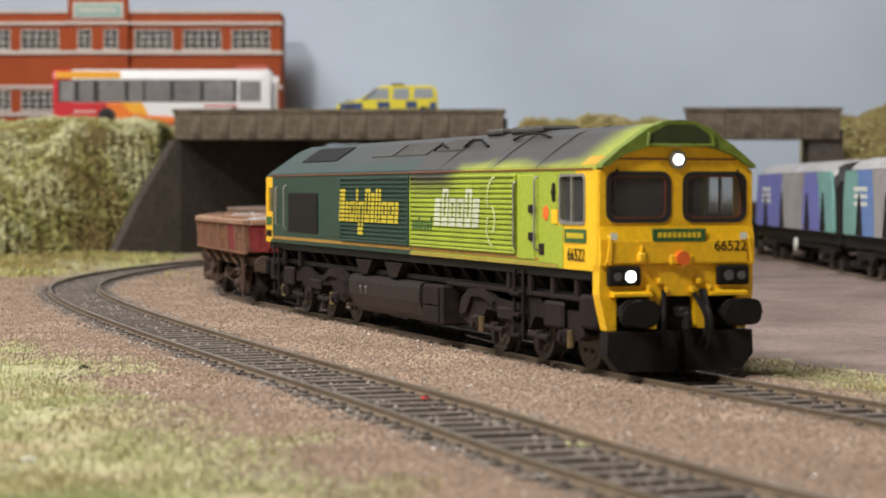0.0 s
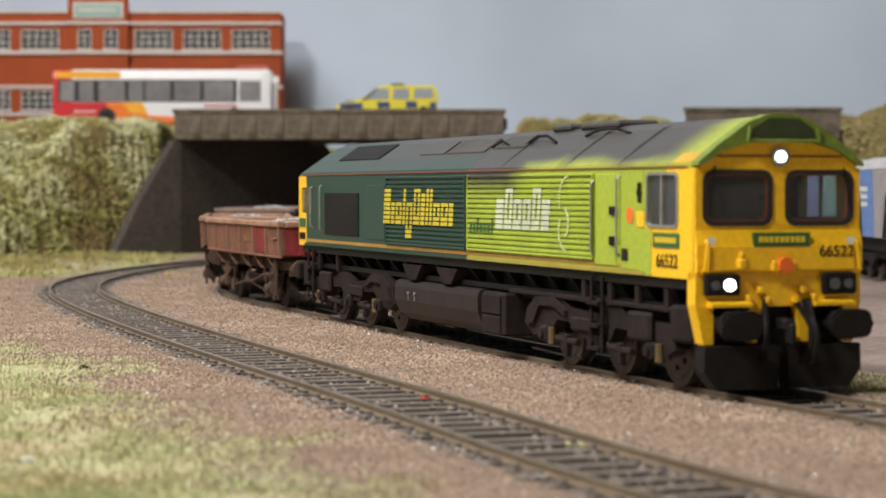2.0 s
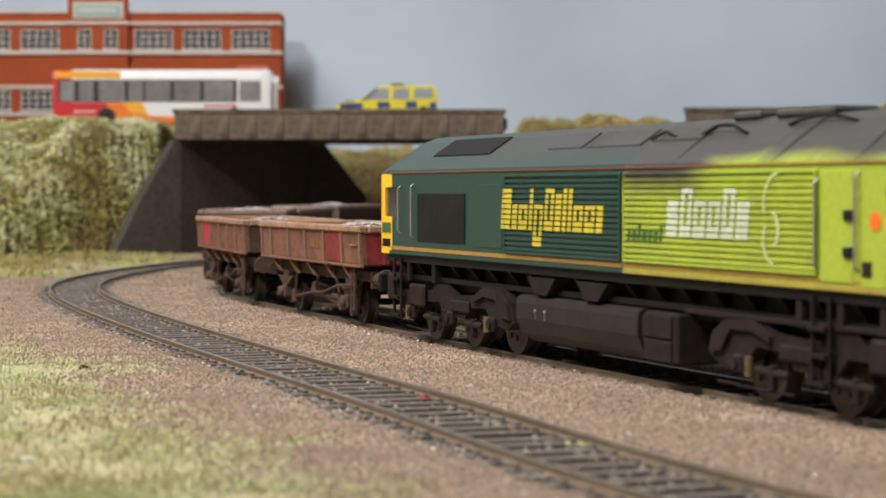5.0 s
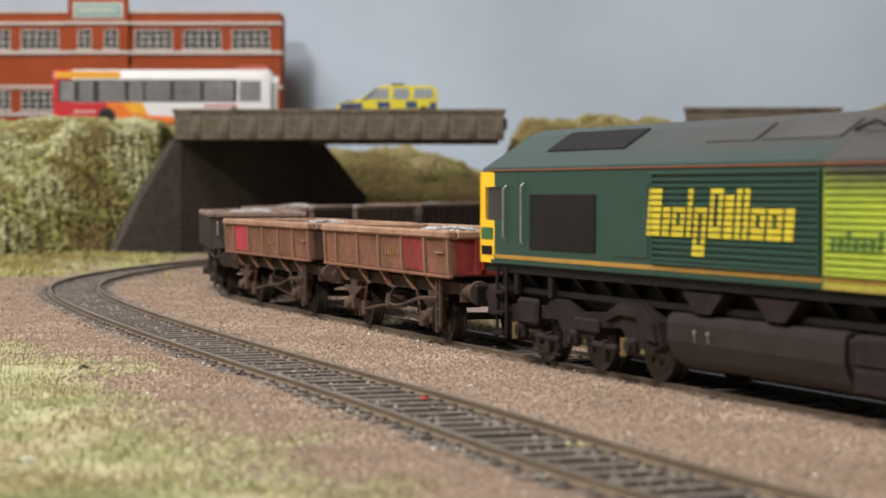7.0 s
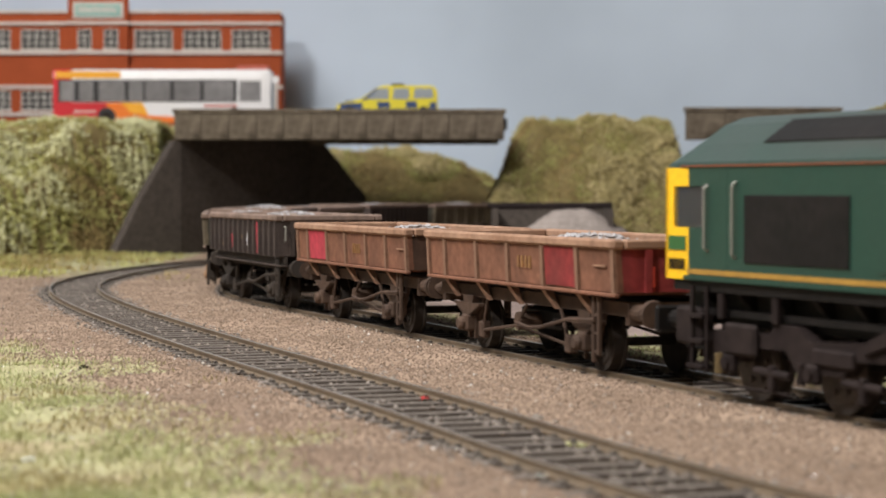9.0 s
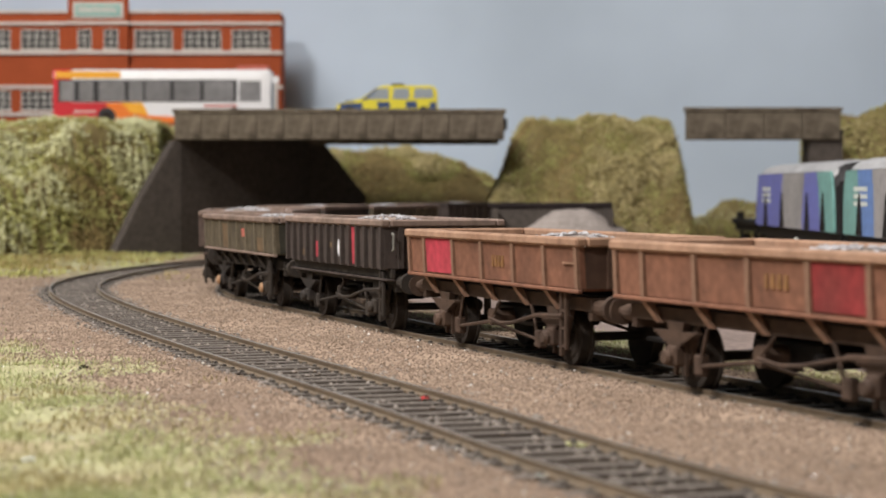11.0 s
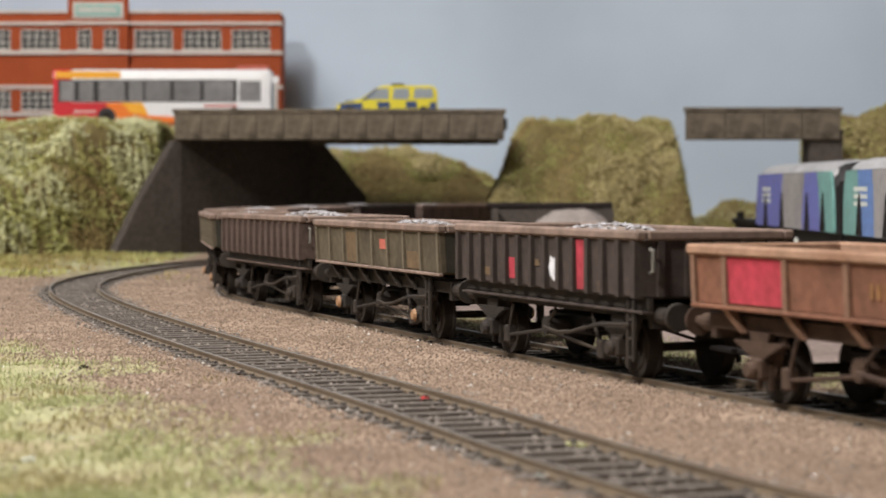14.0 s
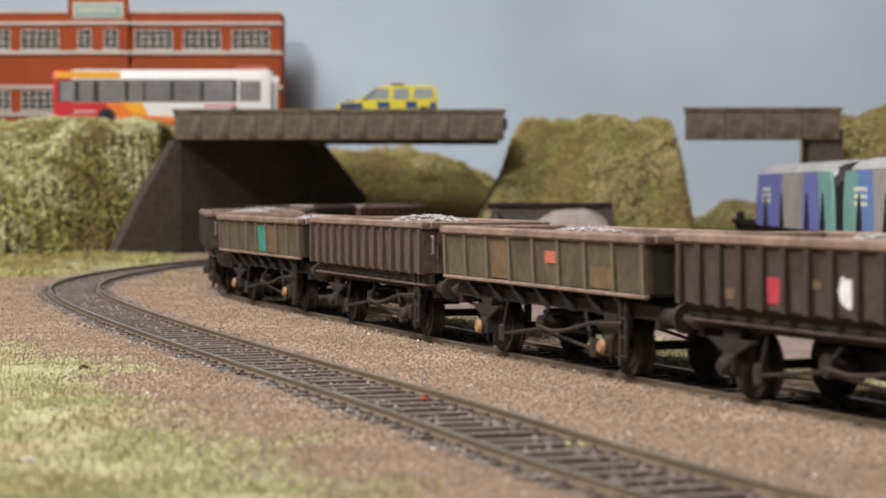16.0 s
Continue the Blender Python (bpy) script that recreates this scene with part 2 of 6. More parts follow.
def grass_side(x, y):
    """Above 0 where turf grows: the slope before the outer track and the strip behind the train."""
    ox = np.interp(y, OUTER[2][::-1], OUTER[1][::-1])
    near = (ox - x) - 37 + 17 * lumps(x, y, 30, 7) + 6 * lumps(x, y, 9, 17) - np.clip((y - 540) * 0.22, 0, 90)
    tx = np.interp(y, TRAIN[2][::-1], TRAIN[1][::-1])
    strip = 16 - np.abs(x - tx - 33) + 5 * lumps(x, y, 20, 8) - np.clip(y - 640, 0, 90) * 0.5
    verge = np.minimum((y - 930) * 0.25, (-128 - x) * 0.4) + 8 * lumps(x, y, 26, 18)
    return np.where(y < 1000, np.maximum(np.maximum(near, strip), verge), np.where(x < -150, verge * 0.7, -50))


def ground():
    xs = np.concatenate([np.arange(-1500, -260, 40), np.arange(-260, 300, 2.5), np.arange(300, 1500, 40)])
    ys = np.concatenate([np.arange(-900, 180, 40), np.arange(180, 1200, 3.0), np.arange(1200, 1720, 20)])
    gx, gy = np.meshgrid(xs, ys)
    z = np.full(gx.shape, -1.8)
    box_in = (gx > -262) & (gx < 302) & (gy > 178) & (gy < 1202)
    z[box_in] = ground_height(gx[box_in], gy[box_in])
    nx, ny = len(xs), len(ys)
    v = np.stack([gx.ravel(), gy.ravel(), z.ravel()], 1)
    a = (np.arange(ny - 1)[:, None] * nx + np.arange(nx - 1)[None, :]).ravel()
    f = np.stack([a, a + 1, a + nx + 1, a + nx], 1)
    cx, cy = v[f].mean(1)[:, 0], v[f].mean(1)[:, 1]
    tx = np.interp(cy, TRAIN[2][::-1], TRAIN[1][::-1])
    idx = np.where(grass_side(cx, cy) > 0, 1, np.where((cx - tx > 44 + 6 * lumps(cx, cy, 16, 9)) & (cy < 1350), 2, 0))
    ob = soup("ground", v, f, [DIRT, TURF, YARD], idx)
    ob.data.polygons.foreach_set("use_smooth", np.ones(len(f), dtype=bool))
    tagged(ob, "brown earth and ballast baseboard with turf and muddy yard", "ground", kind="structure")


OCTA_V = np.array([(1, 0, 0), (-1, 0, 0), (0, 1, 0), (0, -1, 0), (0, 0, 1), (0, 0, -1)], float)
OCTA_F = np.array([(0, 2, 4), (2, 1, 4), (1, 3, 4), (3, 0, 4), (2, 0, 5), (1, 2, 5), (3, 1, 5), (0, 3, 5)])


def stones(name, x, y, z, size, material, label, category, seed=1):
    rng = np.random.RandomState(seed)
    n = len(x)
    v = OCTA_V[None] * rng.uniform(0.55, 1.25, (n, 6, 1)) * size[:, None, None]
    a = rng.uniform(0, 6.28, n)
    c, s = np.cos(a)[:, None], np.sin(a)[:, None]
    vx, vy = v[..., 0] * c - v[..., 1] * s, v[..., 0] * s + v[..., 1] * c
    v = np.stack([vx + x[:, None], vy + y[:, None], v[..., 2] * 0.75 + z[:, None]], -1)
    f = OCTA_F[None] + (np.arange(n) * 6)[:, None, None]
    return tagged(soup(name, v.reshape(-1, 3), f.reshape(-1, 3), material), label, category, kind="stuff")


def blades(name, x, y, z, length, width, material, label, category, seed=1, lean=0.8):
    """Many single blades of fibre, each a bent sliver."""
    rng = np.random.RandomState(seed)
    n = len(x)
    a = rng.uniform(0, 6.28, n)
    le = rng.uniform(0.1, lean, n)
    dx, dy = np.cos(a), np.sin(a)
    w = width[:, None] * np.stack([-dy, dx, np.zeros(n)], 1)
    base = np.stack([x, y, z], 1)
    mid = base + (length * 0.55)[:, None] * np.stack([dx * le * 0.5, dy * le * 0.5, np.ones(n)], 1)
    tip = base + length[:, None] * np.stack([dx * le, dy * le, np.ones(n) * (1 - 0.3 * le)], 1)
    v = np.stack([base - w, base + w, mid + w * 0.7, mid - w * 0.7, tip], 1).reshape(-1, 3)
    k = (np.arange(n) * 5)[:, None, None]
    f = (np.array([(0, 1, 2), (0, 2, 3), (3, 2, 4)])[None] + k).reshape(-1, 3)
    return tagged(soup(name, v, f, material), label, category, kind="stuff")


def ground_cover():
    rng = np.random.RandomState(5)
    # sandy grit, sown denser where the lens comes near
    n = 210000
    y = 230 + 800 * rng.uniform(0, 1, n) ** 1.7
    x = rng.uniform(-0.24, 0.24, n) * y + rng.uniform(-10, 10, n)
    d = near_track(x, y)
    keep = (d > 9.5) & (grass_side(x, y) < rng.uniform(0, 26, n)) & (rng.uniform(0, 1, n) < np.where(d > 13.5, 1, 0.45))
    tx = np.interp(y, TRAIN[2][::-1], TRAIN[1][::-1])
    keep &= (x - tx < 48)
    x, y = x[keep], y[keep]
    stones("grit", x, y, ground_height(x, y) + 0.1, rng.uniform(0.12, 0.34, len(x)) * (0.8 + y / 1200), GRIT, "loose sandy brown ballast grit between the tracks", "gravel", 2)
    # grey stones along the sleepers' ends
    xs, ys, zs = [], [], []
    for p, cnt in ((OUTER, 3600), (TRAIN, 2200)):
        s = rng.uniform(p[0][0] + 300, p[0][-1], cnt // 4)
        for si, o in zip(s, np.where(rng.uniform(0, 1, cnt // 4) < 0.5, -1, 1) * rng.normal(15.4, 1.6, cnt // 4)):
            c, th = on(p, si)
            xs.append(c.x + o * math.cos(th)), ys.append(c.y + o * math.sin(th)), zs.append(-1.4)
        for si, o in zip(rng.uniform(p[0][0] + 400, p[0][-1], cnt), rng.uniform(-16, 16, cnt)):
            c, th = on(p, si)
            xs.append(c.x + o * math.cos(th)), ys.append(c.y + o * math.sin(th)), zs.append(-1.9 + 0.7 * rng.uniform(0, 1) ** 2)
    xs, ys, zs = map(np.array, (xs, ys, zs))
    stones("ballast", xs, ys, zs, rng.uniform(0.25, 0.8, len(xs)), GREYSTONE, "dark grey track ballast spilling from sleeper ends", "gravel", 3)
    # glossy whitish crumbs, their pale colour standing in for glints
    n = 620
    y = 240 + 520 * rng.uniform(0, 1, n) ** 1.5
    x = rng.uniform(-0.22, 0.2, n) * y
    ok = (near_track(x, y) > 10) & (x < np.interp(y, TRAIN[2][::-1], TRAIN[1][::-1]))
    x, y = x[ok], y[ok]
    stones("flecks", x, y, ground_height(x, y) + 0.5, rng.uniform(0.12, 0.42, len(x)), GLINTFLECK, "tiny pale crumbs painting glints on the ground", "flecks", 8)
    n = 3200
    y = 260 + 600 * rng.uniform(0, 1, n) ** 1.5
    x = rng.uniform(-0.22, 0.2, n) * y
    ok = (near_track(x, y) > 14) & (x < np.interp(y, TRAIN[2][::-1], TRAIN[1][::-1]))
    x, y = x[ok], y[ok]
    stones("dark_grit", x, y, ground_height(x, y) + 0.15, rng.uniform(0.14, 0.42, len(x)), GREYSTONE, "scattered dark crumbs on the ballast", "gravel", 9)
    # static grass
    n = 260000
    y = 230 + 700 * rng.uniform(0, 1, n) ** 1.8
    x = rng.uniform(-0.25, 0.25, n) * y
    g = grass_side(x, y)
    keep = (g > -6) & (rng.uniform(-6, 22, n) < g) & (lumps(x, y, 11, 12) > rng.uniform(-1.0, 0.7, n))
    x, y = x[keep][:85000], y[keep][:85000]
    # coarser tufts along the foot of the bank
    m = 30000
    vy = rng.uniform(925, 1262, m)
    vx = rng.uniform(-0.26, -0.1, m) * vy
    ok = (grass_side(vx, vy) > rng.uniform(-5, 30, m)) & (lumps(vx, vy, 24, 14) > rng.uniform(-0.6, 0.8, m)) & (near_track(vx, vy) > 24)
    vx, vy = vx[ok], vy[ok]
    brown = lumps(vx, vy, 30, 19) + rng.normal(0, 0.3, len(vx)) > 0.0
    for sel, material, words in ((brown, BROWNFOLIAGE, "dry brown tufts at the foot of the bank"), (~brown, FOLIAGE, "dull olive tufts at the foot of the bank")):
        ax, ay = vx[sel], vy[sel]
        blades("verge_grass", ax, ay, ground_height(ax, ay) - 0.2, rng.uniform(1.0, 4.0, len(ax)), rng.uniform(0.25, 0.55, len(ax)), material, words, "grass", 6)
    blades("grass", x, y, ground_height(x, y) - 0.2, rng.uniform(0.5, 1.9, len(x)), rng.uniform(0.08, 0.17, len(x)), GRASS, "short pale green static grass on brown earth", "grass", 4)


# ---- railway tracks ----
def rail_mesh(path, offset, s0, s1):
    prof = [(-0.8, -1.7), (0.8, -1.7), (0.8, -1.3), (0.25, -1.1), (0.25, -0.6), (0.42, -0.45), (0.42, 0), (-0.42, 0), (-0.42, -0.45), (-0.25, -0.6), (-0.25, -1.1), (-0.8, -1.3)]
    v, f, idx = [], [], []
    ss = np.arange(s0, s1, 6.0)
    for s in ss:
        c, th = on(path, s)
        for a, z in prof:
            v.append((c.x + (offset + a) * math.cos(th), c.y + (offset + a) * math.sin(th), z))
    m = len(prof)
    for i in range(len(ss) - 1):
        for j in range(m):
            k = (j + 1) % m
            f.append((i * m + j, i * m + k, (i + 1) * m + k, (i + 1) * m + j))
            idx.append(1 if j == 6 else 0)
    return v, f, idx


def track(path, s0, s1, label, seed, half_gauge=8.65):
    rng = random.Random(seed)
    tr = thing("railway_track", label, "track", kind="structure")
    for o in (-half_gauge, half_gauge):
        v, f, i = rail_mesh(path, o, s0, s1)
        r = soup("rail", v, f, [RAIL, RAILTOP], i)
        r.parent = tr
    shapes = []
    for k in range(4):
        bm = bmesh.new()
        box(bm, -14.6 + 0.5 * k, 15.0 - 0.4 * k, -1.45 - 0.06 * k, 1.45, -3.8, -1.35, 0.2)
        for sx in (-half_gauge, half_gauge):
            for o in (-1.55, 1.55):
                box(bm, sx + o - 0.4, sx + o + 0.4, -0.7, 0.7, -1.5, -0.85)
        shapes.append(mesh_of("sleeper", bm, SLEEPER))
    s = s0
    n = 0
    while s < s1 and n < 300:
        c, th = on(path, s)
        ob = new("sleeper", shapes[rng.randrange(4)])
        ob.parent = tr
        ob.matrix_basis = pose(c.x * MM, c.y * MM, rng.uniform(-0.1, 0.06) * MM, 0, rng.uniform(-0.3, 0.3), math.degrees(th) + rng.uniform(-1.4, 1.4))
        s += 8.2 + rng.uniform(-0.4, 0.4)
        n += 1
    return tr


# ---- room and backscene ----
def room():
    ob = boxes("wall_back", SKY, None, [(-1500, 1500, 1640, 1660, -3, 1000)])
    tagged(ob, "pale blue painted backscene with soft clouds", "backscene", kind="structure")
    # walls and ceiling out of view, added to enclose the lamps
    for nm, b in (("wall_left", (-1520, -1500, -900, 1660, -900, 1300)), ("wall_right", (1500, 1520, -900, 1660, -900, 1300)),
                  ("wall_front", (-1500, 1500, -920, -900, -900, 1300)), ("wall_upper", (-1500, 1500, 1640, 1660, 1000.5, 1300))):
        tagged(boxes(nm, PLASTER, None, [b]), "plain grey room wall added out of view", "wall", kind="structure")
    tagged(boxes("ceiling", PLASTER, None, [(-1500, 1500, -900, 1660, 1300, 1320)]), "plain grey ceiling added out of view", "ceiling", kind="structure")


# ---- grassy banks ----
def bank(name, label, outline_fn, xs, ys, materials, seed, flakes, size, weights, sign=1):
    """A hill given as a height over the plan, its skin covered with small foam flakes.
    sign -1 puts the pale flakes on jutting clumps, as painted highlights.
    """
    rng = np.random.RandomState(seed)
    gx, gy = np.meshgrid(xs, ys)
    z = outline_fn(gx, gy)
    nx, ny = len(xs), len(ys)
    v = np.stack([gx.ravel(), gy.ravel(), z.ravel()], 1)
    a = (np.arange(ny - 1)[:, None] * nx + np.arange(nx - 1)[None, :]).ravel()
    f = np.stack([a, a + 1, a + nx + 1, a + nx], 1)
    zq = v[f][:, :, 2].max(1)
    f = f[zq > -3.5]
    base = soup(name, v, f, BANKSOIL)
    base.data.polygons.foreach_set("use_smooth", np.ones(len(f), dtype=bool))
    tagged(base, label, "bank", kind="structure")
    # flakes sown by area of the slope
    q = v[f]
    area = np.linalg.norm(np.cross(q[:, 1] - q[:, 0], q[:, 3] - q[:, 0]), axis=1)
    area = np.where((q[:, :, 2].mean(1) > 1.0), area, 0)
    pick = rng.choice(len(f), flakes, p=area / area.sum())
    u, w = rng.uniform(0, 1, flakes), rng.uniform(0, 1, flakes)
    p = q[pick, 0] + (q[pick, 1] - q[pick, 0]) * u[:, None] + (q[pick, 3] - q[pick, 0]) * w[:, None]
    p = p + rng.normal(0, 0.8, p.shape)
    s = rng.uniform(0.4, 1.0, flakes) * size
    clump = 1.0 * lumps(p[:, 0] + 0.4 * p[:, 1], p[:, 2] + 0.5 * p[:, 1], 34, seed + 3) + 0.45 * lumps(p[:, 0], p[:, 2] + p[:, 1], 9, seed + 4)
    p[:, 1] -= 7.0 * np.clip(clump, 0, None)
    p[:, 2] += 2.4 * np.clip(clump, 0, None)
    s *= 1 + 0.25 * clump
    vv = OCTA_V[None] * rng.uniform(0.4, 1.3, (flakes, 6, 1)) * s[:, None, None] + rng.normal(0, 0.15, (flakes, 6, 3)) + p[:, None, :]
    vv = vv.reshape(-1, 3)
    ff = (OCTA_F[None] + (np.arange(flakes) * 6)[:, None, None]).reshape(-1, 3)
    # with sign -1, jutting clumps get painted highlights, hollows painted shade
    choose = sign * 1.1 * clump + 0.5 * lumps(p[:, 0], p[:, 2] + p[:, 1], 15, seed + 9) + rng.normal(0, 0.24, flakes)
    mi = np.digitize(choose, weights)
    ob = soup(name + "_foliage", vv, ff, materials, np.repeat(mi, 8))
    tagged(ob, "tufted pale green and straw foam foliage on the bank", "foliage", kind="stuff")


def left_bank(x, y):
    # flat road level behind, slope falling towards the track
    edge = 1306 - 0.45 * np.clip(-175 - x, 0, 130) - 0.2 * np.clip(-305 - x, 0, 500) + 12 * lumps(x, y, 40, 21)
    t = np.clip((y - (edge - 98)) / 106, 0, 1)
    side = np.clip((-175 - 0.95 * np.clip(1306 - y, 0, 200) - x) / 5, 0, 1)
    h = -4 + 82 * (t ** 0.8) + 13 * lumps(x, y, 30, 22) * np.clip(t * 6, 0, 1) * np.clip((1.1 - t) * 4, 0, 1)
    return np.where(side > 0, np.minimum(-4 + (h + 4) * side, 80.5), -6)


def mound(x, y):
    cx, half_x, cy, half_y = 98, 52, 1390, 48
    dx, dy = np.abs(x - cx) + 5 * lumps(x, y, 18, 31), np.abs(y - cy) + 5 * lumps(x, y, 20, 32)
    a = np.clip((half_x + np.where(x < cx, 26, 14) - dx) / np.where(x < cx, 36, 16), 0, 1) ** np.where(x < cx, 1.3, 1.0)
    b = np.clip((half_y + 22 - dy) / 32, 0, 1)
    return -5 + 85 * np.minimum(a ** 0.7, b ** 0.65) + 6 * lumps(x, y, 14, 33) * (a > 0) * (b > 0)


def far_bank(x, y):
    top = 71 - 0.20 * np.clip(x + 75, 0, 70) - 0.33 * np.clip(x + 6, 0, 90) + 9 * lumps(x, y, 20, 41)
    t = np.clip((y - 1500) / 38, 0, 1)
    e = np.clip((74 - x) / 10, 0, 1) * np.clip((x + 140) / 6, 0, 1)
    return -5 + (top + 5) * (t ** 0.7) * e


def right_bank(x, y):
    top = 78 + 0.28 * np.clip(x - 255, 0, 80) + 9 * lumps(x, y, 28, 51)
    t = np.clip((y - 1340 - 5 * lumps(x, y, 22, 52)) / 50, 0, 1)
    e = np.clip((x - 250) / 8, 0, 1)
    return -5 + (top + 5) * (t ** 0.7) * e


def low_bank(x, y):
    t = np.clip(1 - np.abs(y - 1560) / 45, 0, 1) * np.clip((x - 60) / 30, 0, 1)
    return -5 + (26 + 7 * lumps(x, y, 22, 61) + np.clip(x - 190, 0, 80) * 0.22) * t ** 0.6


def banks():
    bank("bank_left", "steep grassy bank rising to the road", left_bank, np.arange(-520, -150, 5.0), np.arange(1120, 1475, 4.0),
         [PALEFOLIAGE, FOLIAGE, BROWNFOLIAGE], 3, 85000, 1.3, (-0.45, 0.4), -1)
    bank("bank_middle", "square mound of rough grass between two bridges", mound, np.arange(10, 182, 3.5), np.arange(1310, 1470, 3.5),
         [STRAWFOLIAGE, FOLIAGE, BROWNFOLIAGE], 5, 60000, 1.0, (0.0, 0.6), -1)
    bank("bank_far", "brownish grass bank behind the bridge", far_bank, np.arange(-145, 82, 4.0), np.arange(1490, 1600, 4.0),
         [STRAWFOLIAGE, FOLIAGE, BROWNFOLIAGE], 6, 34000, 1.1, (-0.5, 0.15), -1)
    bank("bank_right", "rough grass bank beside the second bridge", right_bank, np.arange(242, 430, 4.0), np.arange(1325, 1500, 4.0),
         [STRAWFOLIAGE, FOLIAGE, BROWNFOLIAGE], 7, 18000, 1.3, (-0.45, 0.15), -1)
    bank("bank_low", "low grass verge before the backscene", low_bank, np.arange(50, 420, 4.0), np.arange(1510, 1612, 4.0),
         [PALEFOLIAGE, FOLIAGE, BROWNFOLIAGE], 8, 13000, 1.25, (-0.4, 0.3))


# ---- road bridges ----
def girder(parent, x0, x1, y, z0, z1, pitch):
    bm = bmesh.new()
    box(bm, x0, x1, y, y + 5, z0, z1)
    part("girder", bm, CONCRETE, parent)
    bm = bmesh.new()
    box(bm, x0 - 1, x1 + 1, y - 1.6, y + 6.5, z1 + 0.01, z1 + 2.6, 0.4)
    part("coping", bm, CONCRETE, parent)
    box_mesh = None
    n = max(2, round((x1 - x0) / pitch))
    w = (x1 - x0) / n
    for i in range(n):
        if box_mesh is None:
            bm = bmesh.new()
            box(bm, 0.25, w - 0.25, -1.1, 0.01, 0.4, z1 - z0 - 0.4, 0.25)
            box_mesh = mesh_of("panel", bm, CONCRETE)
        ob = new("panel", box_mesh)
        ob.parent = parent
        ob.matrix_basis = pose((x0 + i * w) * MM, y * MM, z0 * MM)


def bridges():
    b = thing("road_bridge", "dark weathered girder road bridge over the tracks", "bridge")
    girder(b, -167, 38, 1300, 69, 85.6, 16.5)
    boxes("deck", ROADTAR, b, [(-166.8, 40, 1305.1, 1425, 76, 82.5)])
    bm = bmesh.new()
    box(bm, -172, 38, 1425.1, 1430, 69, 88)
    part("girder", bm, CONCRETE, b)
    # abutment under the deck, skewed along the line, with sloping wings at both ends
    bm = bmesh.new()
    prism(bm, [(-163, 1302), (-91, 1424), (-101, 1424), (-166.8, 1303)], "z", -4, 75.9)
    part("abutment", bm, DARKWALL, b, "dark card abutment wall")
    bm = bmesh.new()
    va = [(-163, 1301.8, -4), (-200, 1264, -4), (-184, 1280.5, 34), (-166.5, 1298.5, 68.5), (-163, 1301.8, 68.8)]
    bk = [(-167, 1306, -4), (-205, 1269, -4), (-189, 1285.5, 34), (-171, 1304, 68.5), (-167, 1307, 68.8)]
    p, q = [bm.verts.new(v) for v in va], [bm.verts.new(v) for v in bk]
    bm.faces.new(p), bm.faces.new(q[::-1])
    for i in range(5):
        j = (i + 1) % 5
        bm.faces.new([p[j], p[i], q[i], q[j]])
    part("wing_wall", bm, DARKWALL, b)
    bm = bmesh.new()
    va = [(-91, 1424.2, -4), (-52, 1462, -4), (-54, 1460, 34), (-86, 1428, 76), (-91, 1424.2, 76)]
    p, q = [bm.verts.new(v) for v in va], [bm.verts.new((v[0] - 5, v[1] + 4, v[2])) for v in va]
    bm.faces.new(p), bm.faces.new(q[::-1])
    for i in range(5):
        j = (i + 1) % 5
        bm.faces.new([p[j], p[i], q[i], q[j]])
    part("wing_wall", bm, DARKWALL, b)
    c = thing("road_bridge", "short dark girder road bridge with a stone pier", "bridge")
    girder(c, 151, 247, 1300, 69, 86.6, 24)
    boxes("deck", ROADTAR, c, [(158, 244, 1305.1, 1345, 76, 82.5)])
    boxes("abutment", DARKWALL, c, [(228, 249, 1302, 1328, -4, 75.9)], "dark square abutment")


